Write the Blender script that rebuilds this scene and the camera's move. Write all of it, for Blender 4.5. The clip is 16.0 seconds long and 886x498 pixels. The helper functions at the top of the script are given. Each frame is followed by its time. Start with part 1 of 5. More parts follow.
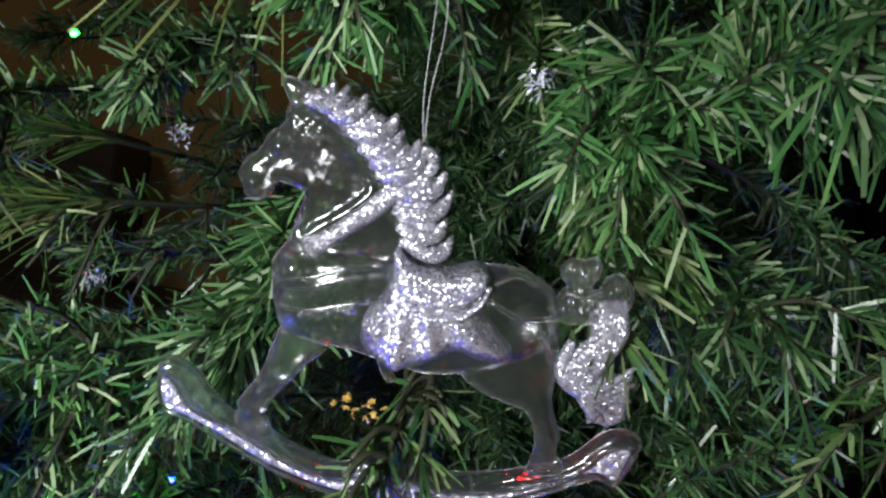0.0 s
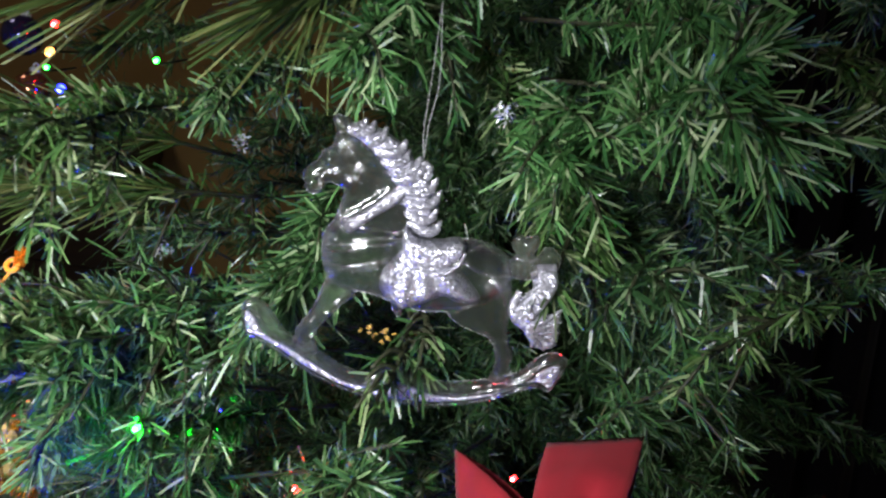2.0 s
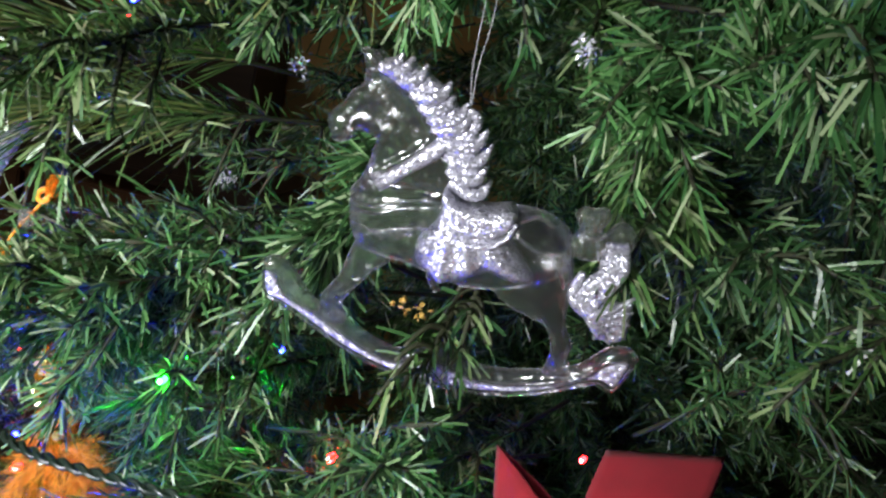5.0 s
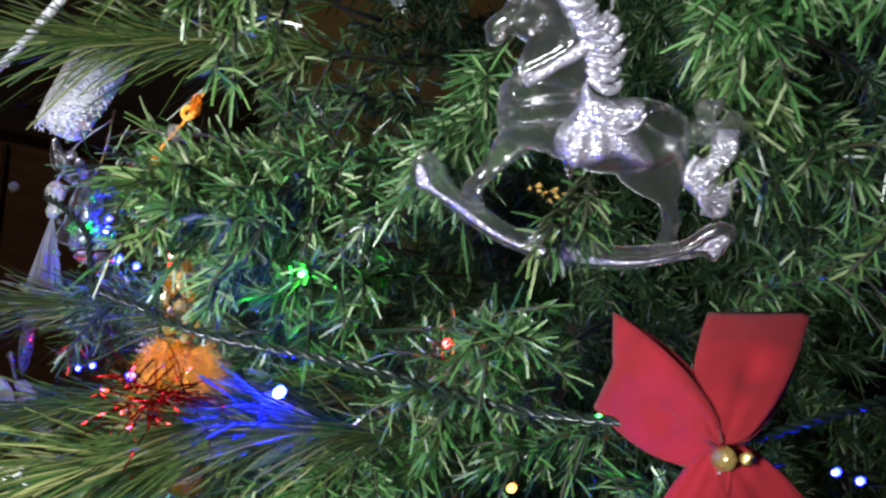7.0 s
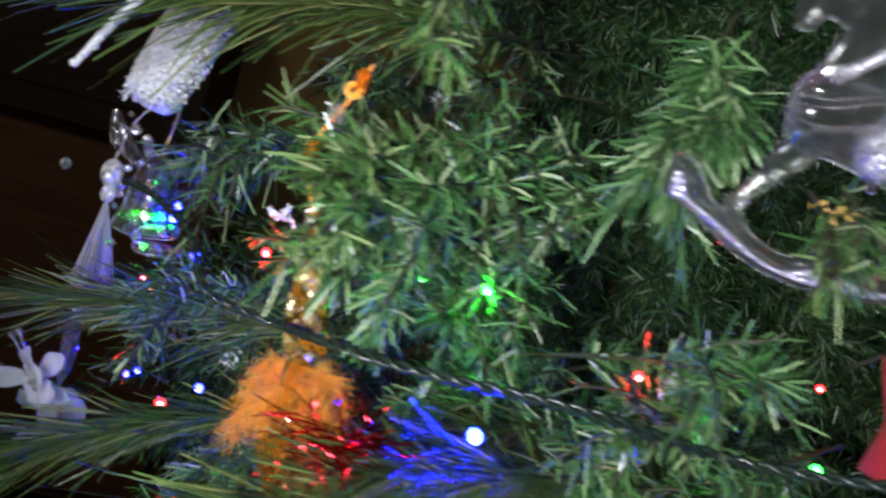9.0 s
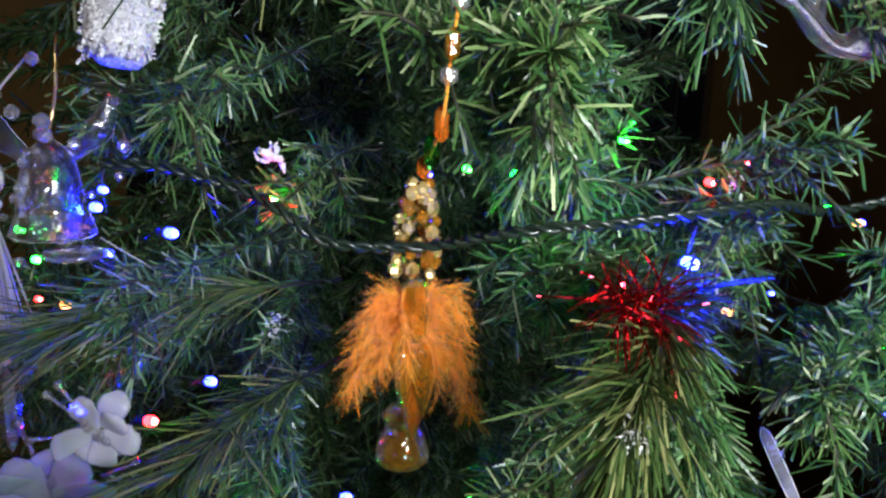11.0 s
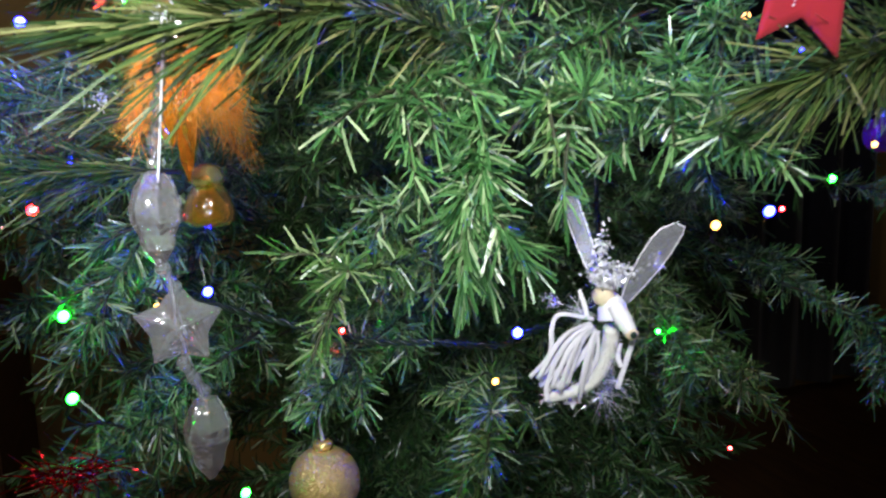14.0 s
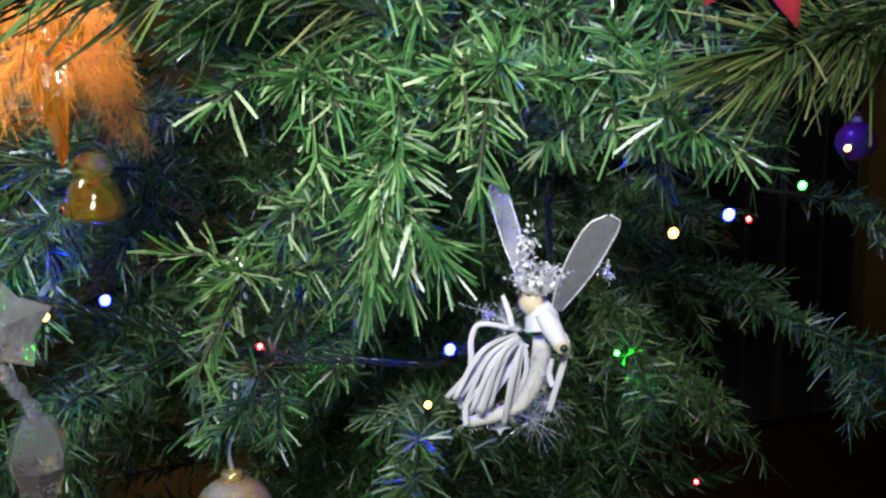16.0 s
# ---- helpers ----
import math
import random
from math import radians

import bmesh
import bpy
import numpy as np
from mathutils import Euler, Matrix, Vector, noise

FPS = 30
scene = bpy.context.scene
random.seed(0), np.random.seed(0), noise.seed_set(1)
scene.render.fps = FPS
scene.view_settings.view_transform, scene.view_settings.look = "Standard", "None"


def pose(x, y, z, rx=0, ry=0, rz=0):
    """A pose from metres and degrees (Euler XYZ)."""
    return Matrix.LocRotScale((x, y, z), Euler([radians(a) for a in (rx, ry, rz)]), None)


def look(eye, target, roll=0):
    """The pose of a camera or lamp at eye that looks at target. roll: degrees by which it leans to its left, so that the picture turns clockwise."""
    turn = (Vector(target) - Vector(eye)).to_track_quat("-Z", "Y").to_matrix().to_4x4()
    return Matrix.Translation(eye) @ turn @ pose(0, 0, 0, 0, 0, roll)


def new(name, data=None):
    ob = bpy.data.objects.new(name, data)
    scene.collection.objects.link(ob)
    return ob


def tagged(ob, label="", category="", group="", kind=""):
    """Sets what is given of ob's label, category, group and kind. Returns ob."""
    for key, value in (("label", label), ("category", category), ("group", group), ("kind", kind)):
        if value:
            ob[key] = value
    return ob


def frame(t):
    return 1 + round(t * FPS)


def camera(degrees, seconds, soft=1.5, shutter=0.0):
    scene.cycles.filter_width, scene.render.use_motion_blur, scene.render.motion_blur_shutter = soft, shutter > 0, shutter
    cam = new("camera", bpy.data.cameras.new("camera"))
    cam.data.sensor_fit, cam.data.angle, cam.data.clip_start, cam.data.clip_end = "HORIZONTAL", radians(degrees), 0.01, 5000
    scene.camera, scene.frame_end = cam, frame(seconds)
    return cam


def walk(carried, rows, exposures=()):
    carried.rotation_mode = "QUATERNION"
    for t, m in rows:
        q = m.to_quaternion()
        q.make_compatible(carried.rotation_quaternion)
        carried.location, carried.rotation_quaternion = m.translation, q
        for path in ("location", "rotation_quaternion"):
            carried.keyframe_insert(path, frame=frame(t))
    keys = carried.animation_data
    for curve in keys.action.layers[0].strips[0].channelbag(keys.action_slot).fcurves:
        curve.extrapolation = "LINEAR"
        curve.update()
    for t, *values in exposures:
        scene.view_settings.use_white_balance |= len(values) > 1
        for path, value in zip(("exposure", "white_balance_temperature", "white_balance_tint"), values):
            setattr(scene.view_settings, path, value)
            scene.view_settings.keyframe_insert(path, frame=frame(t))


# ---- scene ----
cam = camera(57.1, 16.0, soft=2.3, shutter=0.4)
PATH = [
    (0, (0.0, 0.007, 1.218), (0.165, 2.0, 1.182), 8.7),
    (0.5, (0.004, 0.012, 1.221), (0.142, 2.006, 1.173), 9.6),
    (1, (-0.002, -0.041, 1.219), (0.176, 1.949, 1.146), 10.1),
    (1.5, (-0.01, -0.104, 1.211), (0.16, 1.889, 1.185), 10.1),
    (2, (-0.004, -0.085, 1.216), (0.162, 1.907, 1.16), 9.7),
    (2.5, (0.017, -0.057, 1.228), (0.118, 1.936, 1.103), 10.2),
    (3, (0.028, -0.036, 1.238), (0.053, 1.953, 1.03), 11.1),
    (3.5, (0.036, -0.026, 1.241), (-0.035, 1.954, 0.966), 12.3),
    (3.7, (0.035, -0.024, 1.241), (-0.064, 1.953, 0.955), 12.3),
    (5.8, (0.004, -0.064, 1.219), (-0.085, 1.903, 0.864), 12.8),
    (6, (0.0, -0.073, 1.214), (-0.066, 1.894, 0.857), 12.6),
    (6.5, (-0.01, -0.09, 1.204), (-0.041, 1.88, 0.858), 12.4),
    (7, (-0.028, -0.087, 1.198), (-0.033, 1.883, 0.853), 12.3),
    (7.5, (-0.07, -0.09, 1.19), (-0.003, 1.878, 0.843), 13.0),
    (8, (-0.092, -0.088, 1.189), (0.045, 1.877, 0.842), 13.2),
    (8.5, (-0.065, -0.068, 1.191), (0.008, 1.897, 0.824), 14.2),
    (9, (-0.118, -0.035, 1.176), (0.017, 1.931, 0.838), 15.5),
    (9.5, (-0.217, 0.0, 1.17), (0.432, 1.849, 0.771), 11.7),
    (9.7, (-0.243, 0.019, 1.142), (0.579, 1.819, 0.85), 10.2),
    (11.8, (-0.301, 0.022, 1.136), (0.791, 1.64, 0.699), 0.2),
    (12, (-0.304, 0.002, 1.133), (0.792, 1.624, 0.723), -0.5),
    (12.5, (-0.278, -0.068, 1.105), (0.73, 1.636, 0.825), -2.6),
    (13, (-0.207, -0.136, 1.083), (0.63, 1.66, 0.807), -2.4),
    (13.5, (-0.165, -0.131, 1.045), (0.522, 1.725, 0.756), -0.6),
    (14, (-0.153, -0.077, 1.024), (0.5, 1.788, 0.717), -1.4),
    (14.5, (-0.137, -0.055, 1.011), (0.574, 1.799, 0.771), -1.1),
    (15, (-0.116, -0.045, 1.001), (0.592, 1.814, 0.803), -1.1),
    (15.5, (-0.113, -0.047, 1.004), (0.584, 1.816, 0.798), -0.7),
    (16, (-0.114, -0.048, 1.007), (0.573, 1.815, 0.77), -0.6),
]
walk(cam, [(t, look(eye, target, roll)) for t, eye, target, roll in PATH],
     [(0, -0.6), (1.5, -0.4), (3, -0.5), (3.5, -0.45), (6, -0.35), (8, -0.45), (9.5, -0.6), (12, -0.35), (13, -0.15), (13.5, 0.2), (14.5, 0.1), (16, 0.05)])

# ---- light ----
world = bpy.data.worlds.new("room_air")
scene.world = world
world.use_nodes = True
world.node_tree.nodes["Background"].inputs[0].default_value = (0.5, 0.55, 0.7, 1)
world.node_tree.nodes["Background"].inputs[1].default_value = 0.02

# a small added spot aimed at the tree from behind the viewer
# it stays put, in place of a light the viewer carries along
lamp_data = bpy.data.lights.new("stand_in_spot", "SPOT")
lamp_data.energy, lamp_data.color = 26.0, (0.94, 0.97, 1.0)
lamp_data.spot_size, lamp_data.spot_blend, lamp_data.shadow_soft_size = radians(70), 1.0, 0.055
lamp = new("stand_in_spot", lamp_data)
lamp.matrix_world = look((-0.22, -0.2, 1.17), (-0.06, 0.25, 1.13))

# the room's own ceiling light
room_lamp_data = bpy.data.lights.new("ceiling_lamp", "AREA")
room_lamp_data.shape, room_lamp_data.size, room_lamp_data.energy, room_lamp_data.color = "DISK", 0.5, 8.0, (1.0, 0.9, 0.78)
room_lamp = new("ceiling_lamp", room_lamp_data)
room_lamp.matrix_world = look((-1.3, 0.2, 2.45), (-1.3, 0.5, 0.0))


# ---- materials ----
def material(name):
    m = bpy.data.materials.new(name)
    m.use_nodes = True
    return m, m.node_tree.nodes, m.node_tree.links, m.node_tree.nodes["Principled BSDF"]


def ramp(nodes, *stops):
    r = nodes.new("ShaderNodeValToRGB")
    while len(r.color_ramp.elements) < len(stops):
        r.color_ramp.elements.new(0.5)
    for e, (pos, col) in zip(r.color_ramp.elements, stops):
        e.position, e.color = pos, (*col, 1)
    return r


def needle_material(name, dark, mid, light, tip, rough=0.36):
    m, n, l, b = material(name)
    geo = n.new("ShaderNodeNewGeometry")
    r = ramp(n, (0.0, dark), (0.48, mid), (0.8, light), (0.95, tip))
    l.new(geo.outputs["Random Per Island"], r.inputs[0])
    tc = n.new("ShaderNodeTexCoord")
    ns = n.new("ShaderNodeTexNoise")
    ns.inputs["Scale"].default_value, ns.inputs["Detail"].default_value = 35.0, 3.0
    l.new(tc.outputs["Object"], ns.inputs["Vector"])
    hsv = n.new("ShaderNodeHueSaturation")
    mr = n.new("ShaderNodeMapRange")
    mr.inputs[3].default_value, mr.inputs[4].default_value = 0.45, 1.55
    l.new(ns.outputs[0], mr.inputs[0])
    l.new(mr.outputs[0], hsv.inputs["Value"])
    l.new(r.outputs[0], hsv.inputs["Color"])
    l.new(hsv.outputs[0], b.inputs["Base Color"])
    b.inputs["Roughness"].default_value = rough
    b.inputs["Specular IOR Level"].default_value = 0.6
    fine = n.new("ShaderNodeTexNoise")
    fine.inputs["Scale"].default_value = 900.0
    l.new(tc.outputs["Object"], fine.inputs["Vector"])
    bump = n.new("ShaderNodeBump")
    bump.inputs["Strength"].default_value, bump.inputs["Distance"].default_value = 0.25, 0.0004
    l.new(fine.outputs[0], bump.inputs["Height"])
    l.new(bump.outputs[0], b.inputs["Normal"])
    return m


NEEDLE = needle_material("pvc_needle_green", (0.018, 0.056, 0.02), (0.055, 0.14, 0.043), (0.12, 0.235, 0.08), (0.29, 0.38, 0.21), 0.33)
NEEDLE_YELLOW = needle_material("pvc_needle_light", (0.03, 0.09, 0.025), (0.075, 0.16, 0.04), (0.15, 0.24, 0.08), (0.32, 0.38, 0.2), 0.3)
NEEDLE_LIGHT = needle_material("pvc_needle_fresh", (0.022, 0.082, 0.024), (0.066, 0.185, 0.052), (0.145, 0.3, 0.098), (0.37, 0.46, 0.26), 0.33)
NEEDLE_PINE = needle_material("pvc_needle_olive", (0.03, 0.07, 0.022), (0.065, 0.12, 0.028), (0.13, 0.16, 0.045), (0.24, 0.25, 0.1), 0.42)


def stem_material():
    m, n, l, b = material("wire_stem_brown_green")
    ns = n.new("ShaderNodeTexNoise")
    ns.inputs["Scale"].default_value = 400.0
    r = ramp(n, (0.35, (0.012, 0.022, 0.01)), (0.7, (0.06, 0.055, 0.025)))
    l.new(ns.outputs[0], r.inputs[0])
    l.new(r.outputs[0], b.inputs["Base Color"])
    b.inputs["Roughness"].default_value = 0.6
    return m


STEM = stem_material()


def glass_material(name, color=(0.97, 0.97, 1.0), rough=0.03, ior=1.47, bump_scale=0.0, bump_strength=0.3, clear=1.0, coat=0.0, thin=0.0, sheen=0.0):
    m, n, l, b = material(name)
    b.inputs["Base Color"].default_value = (*color, 1)
    b.inputs["Transmission Weight"].default_value = clear
    b.inputs["Roughness"].default_value = rough
    b.inputs["IOR"].default_value = ior
    if sheen:
        b.inputs["Sheen Weight"].default_value, b.inputs["Sheen Roughness"].default_value = sheen, 0.28
    if coat:
        b.inputs["Coat Weight"].default_value, b.inputs["Coat Roughness"].default_value, b.inputs["Coat IOR"].default_value = 1.0, coat, 2.0
    if bump_scale:
        tc = n.new("ShaderNodeTexCoord")
        ns = n.new("ShaderNodeTexNoise")
        ns.inputs["Scale"].default_value, ns.inputs["Detail"].default_value = bump_scale, 2.0
        l.new(tc.outputs["Object"], ns.inputs["Vector"])
        bump = n.new("ShaderNodeBump")
        bump.inputs["Strength"].default_value, bump.inputs["Distance"].default_value = bump_strength, 0.002
        l.new(ns.outputs[0], bump.inputs["Height"])
        l.new(bump.outputs[0], b.inputs["Normal"])
        l.new(bump.outputs[0], b.inputs["Coat Normal"])
    if thin:
        # moulded thin: part of the light goes straight through
        tr = n.new("ShaderNodeBsdfTransparent")
        mx = n.new("ShaderNodeMixShader")
        mx.inputs[0].default_value = thin
        l.new(b.outputs[0], mx.inputs[1])
        l.new(tr.outputs[0], mx.inputs[2])
        l.new(mx.outputs[0], n["Material Output"].inputs["Surface"])
    return m


ACRYLIC = glass_material("clear_acrylic", (0.98, 0.98, 1.0), 0.04, 1.5, 150.0, 0.7, 0.985, 0.16, 0.32, 0.8)
CRYSTAL = glass_material("cut_crystal", (0.98, 0.98, 1.0), 0.02, 1.6, 170.0, 0.8, 0.9, 0.12, 0.08, 0.4)
AMBER = glass_material("amber_glass", (1.0, 0.46, 0.04), 0.03, 1.5, 200.0, 0.5, 0.84, 0.1, 0.06)
AMBER_DEEP = glass_material("orange_glass", (1.0, 0.3, 0.03), 0.05, 1.5, 0.0, 0.3, 0.75)
GREEN_GLASS = glass_material("green_glass", (0.1, 0.75, 0.12), 0.05, 1.5)


def glitter_material(name, low, high, metallic=0.85, scale=1500.0, rough=0.3):
    """Small flakes, each tilted its own way, in a clear binder."""
    m, n, l, b = material(name)
    tc = n.new("ShaderNodeTexCoord")
    v = n.new("ShaderNodeTexVoronoi")
    v.inputs["Scale"].default_value = scale
    l.new(tc.outputs["Object"], v.inputs["Vector"])
    r = ramp(n, (0.1, low), (0.9, high))
    sep = n.new("ShaderNodeSeparateColor")
    l.new(v.outputs["Color"], sep.inputs[0])
    l.new(sep.outputs[0], r.inputs[0])
    l.new(r.outputs[0], b.inputs["Base Color"])
    geo = n.new("ShaderNodeNewGeometry")
    sub = n.new("ShaderNodeVectorMath")
    sub.operation = "SUBTRACT"
    sub.inputs[1].default_value = (0.5, 0.5, 0.5)
    l.new(v.outputs["Color"], sub.inputs[0])
    sc = n.new("ShaderNodeVectorMath")
    sc.operation = "SCALE"
    sc.inputs["Scale"].default_value = 1.05
    l.new(sub.outputs[0], sc.inputs[0])
    add = n.new("ShaderNodeVectorMath")
    l.new(geo.outputs["Normal"], add.inputs[0])
    l.new(sc.outputs[0], add.inputs[1])
    nor = n.new("ShaderNodeVectorMath")
    nor.operation = "NORMALIZE"
    l.new(add.outputs[0], nor.inputs[0])
    l.new(nor.outputs[0], b.inputs["Normal"])
    b.inputs["Metallic"].default_value = metallic
    b.inputs["Roughness"].default_value = rough
    return m


GLITTER = glitter_material("silver_glitter", (0.36, 0.35, 0.43), (0.92, 0.9, 0.98), 0.72, 2100.0, 0.36)
GLITTER_WHITE = glitter_material("white_glitter", (0.6, 0.6, 0.68), (0.95, 0.95, 1.0), 0.08, 1300.0, 0.4)
FOIL = glitter_material("silver_foil", (0.6, 0.6, 0.65), (0.95, 0.95, 0.97), 0.3, 420.0, 0.25)
GOLD = glitter_material("gold_metal", (0.75, 0.5, 0.14), (0.95, 0.74, 0.34), 0.7, 120.0, 0.22)
RED_TINSEL = glitter_material("red_foil", (0.6, 0.01, 0.02), (0.9, 0.04, 0.06), 1.0, 500.0, 0.22)


def cloth_material(name, low, high, scale, rough=0.85, sheen=0.4, bump=0.4, alpha=1.0):
    m, n, l, b = material(name)
    tc = n.new("ShaderNodeTexCoord")
    big = n.new("ShaderNodeTexNoise")
    big.inputs["Scale"].default_value, big.inputs["Detail"].default_value = 60.0, 5.0
    l.new(tc.outputs["Object"], big.inputs["Vector"])
    r = ramp(n, (0.3, low), (0.7, high))
    l.new(big.outputs[0], r.inputs[0])
    l.new(r.outputs[0], b.inputs["Base Color"])
    fine = n.new("ShaderNodeTexNoise")
    fine.inputs["Scale"].default_value = scale
    l.new(tc.outputs["Object"], fine.inputs["Vector"])
    bp = n.new("ShaderNodeBump")
    bp.inputs["Strength"].default_value, bp.inputs["Distance"].default_value = bump, 0.0006
    l.new(fine.outputs[0], bp.inputs["Height"])
    l.new(bp.outputs[0], b.inputs["Normal"])
    b.inputs["Roughness"].default_value = rough
    b.inputs["Sheen Weight"].default_value = sheen
    b.inputs["Alpha"].default_value = alpha
    return m


VELVET = cloth_material("red_velvet", (0.21, 0.004, 0.01), (0.31, 0.006, 0.016), 2600.0, 0.9, 0.05)
FEATHER = cloth_material("orange_feather", (0.9, 0.24, 0.004), (1.0, 0.42, 0.02), 700.0, 0.6)
WHITE_RIBBON = cloth_material("white_organza", (0.82, 0.8, 0.84), (0.92, 0.9, 0.93), 1800.0, 0.5, 0.2, 0.3, 0.85)
WING = cloth_material("wing_gauze", (0.6, 0.6, 0.66), (0.8, 0.8, 0.86), 1500.0, 0.35, 0.1, 0.5, 0.3)
CHENILLE = cloth_material("white_chenille", (0.7, 0.68, 0.62), (0.86, 0.84, 0.8), 1200.0, 0.9, 0.6, 1.0)
SKIN_WOOD = cloth_material("cream_wood", (0.62, 0.5, 0.33), (0.75, 0.66, 0.48), 500.0, 0.5, 0.0, 0.1)
THREAD = cloth_material("pale_thread", (0.35, 0.35, 0.36), (0.6, 0.6, 0.6), 900.0, 0.5)


def plain_material(name, color, rough, metallic=0.0):
    m, n, l, b = material(name)
    ns = n.new("ShaderNodeTexNoise")
    ns.inputs["Scale"].default_value, ns.inputs["Detail"].default_value = 180.0, 6.0
    r = ramp(n, (0.3, tuple(c * 0.75 for c in color)), (0.75, tuple(min(1.0, c * 1.15) for c in color)))
    l.new(ns.outputs[0], r.inputs[0])
    l.new(r.outputs[0], b.inputs["Base Color"])
    b.inputs["Roughness"].default_value, b.inputs["Metallic"].default_value = rough, metallic
    return m


CABLE = plain_material("dark_green_cable", (0.012, 0.022, 0.016), 0.28)
SOCKET = plain_material("dark_green_socket", (0.01, 0.03, 0.02), 0.35)
TRUNK = plain_material("brown_trunk", (0.06, 0.04, 0.02), 0.7)


def led_material(name, color, strength):
    m, n, l, b = material(name)
    b.inputs["Base Color"].default_value = (*color, 1)
    b.inputs["Emission Color"].default_value = (*color, 1)
    b.inputs["Emission Strength"].default_value = strength
    b.inputs["Roughness"].default_value = 0.2
    return m


LED = {
    "blue": led_material("led_blue", (0.001, 0.0014, 1.0), 950.0),
    "core": led_material("led_core", (0.8, 0.9, 1.0), 6.0),
    "cyan": led_material("led_cyan_blue", (0.0005, 0.001, 1.0), 5000.0),
    "green": led_material("led_green", (0.0025, 1.0, 0.006), 300.0),
    "red": led_material("led_red", (1.0, 0.0025, 0.003), 200.0),
    "warm": led_material("led_warm_white", (1.0, 0.38, 0.08), 10.0),
}


def room_material(name, low, high, scale, rough, stretch=(1, 1, 1), bump=0.15):
    m, n, l, b = material(name)
    tc = n.new("ShaderNodeTexCoord")
    mp = n.new("ShaderNodeMapping")
    mp.inputs["Scale"].default_value = stretch
    l.new(tc.outputs["Object"], mp.inputs["Vector"])
    ns = n.new("ShaderNodeTexNoise")
    ns.inputs["Scale"].default_value, ns.inputs["Detail"].default_value = scale, 8.0
    l.new(mp.outputs[0], ns.inputs["Vector"])
    r = ramp(n, (0.3, low), (0.7, high))
    l.new(ns.outputs[0], r.inputs[0])
    l.new(r.outputs[0], b.inputs["Base Color"])
    bp = n.new("ShaderNodeBump")
    bp.inputs["Strength"].default_value = bump
    l.new(ns.outputs[0], bp.inputs["Height"])
    l.new(bp.outputs[0], b.inputs["Normal"])
    b.inputs["Roughness"].default_value = rough
    return m


WALL = room_material("ochre_wall_paint", (0.36, 0.23, 0.08), (0.42, 0.28, 0.1), 9.0, 0.8)
CEIL = room_material("white_ceiling_paint", (0.72, 0.7, 0.66), (0.8, 0.78, 0.74), 6.0, 0.9)
FLOOR = room_material("brown_floor_wood", (0.1, 0.05, 0.025), (0.2, 0.11, 0.05), 5.0, 0.5, (14, 1, 1))
WOOD = room_material("dark_brown_wood", (0.085, 0.042, 0.02), (0.15, 0.078, 0.04), 4.0, 0.55, (1, 1, 12))
WOOD_DARK = room_material("blackened_wood", (0.02, 0.012, 0.008), (0.04, 0.024, 0.015), 4.0, 0.5, (1, 1, 12))


# ---- mesh helpers ----
class Soup:
    """Vertices and faces gathered for one mesh."""

    def __init__(self):
        self.v, self.f, self.m = [], [], []

    def add(self, verts, faces, slot=0):
        base = len(self.v)
        self.v.extend(tuple(map(float, p)) for p in verts)
        self.f.extend(tuple(base + i for i in f) for f in faces)
        self.m.extend([slot] * len(faces))
        return self


def part(name, soup, mats, parent=None, label="", smooth=True, offset=None):
    if not isinstance(mats, (list, tuple)):
        mats = [mats]
    me = bpy.data.meshes.new(name)
    o = Vector(offset) if offset is not None else None
    me.from_pydata([tuple(Vector(p) - o) for p in soup.v] if o else soup.v, [], soup.f)
    for m in mats:
        me.materials.append(m)
    me.polygons.foreach_set("material_index", soup.m)
    me.polygons.foreach_set("use_smooth", [smooth] * len(soup.f))
    me.update()
    ob = new(name, me)
    if parent is not None:
        ob.parent = parent
    if label:
        tagged(ob, label)
    return ob


def thing(name, m, label, category, group=""):
    ob = new(name)
    ob.empty_display_size = 0.01
    ob.matrix_world = m if isinstance(m, Matrix) else Matrix.Translation(m)
    return tagged(ob, label, category, group)


def spline(points, n=8):
    """A smooth line through the points."""
    p = [np.array(q, float) for q in points]
    p = [2 * p[0] - p[1]] + p + [2 * p[-1] - p[-2]]
    out = []
    for i in range(1, len(p) - 2):
        for k in range(n):
            t = k / n
            a, b, c, d = p[i - 1], p[i], p[i + 1], p[i + 2]
            out.append(0.5 * (2 * b + (c - a) * t + (2 * a - 5 * b + 4 * c - d) * t * t + (3 * b - a - 3 * c + d) * t ** 3))
    out.append(p[-2])
    return np.array(out)


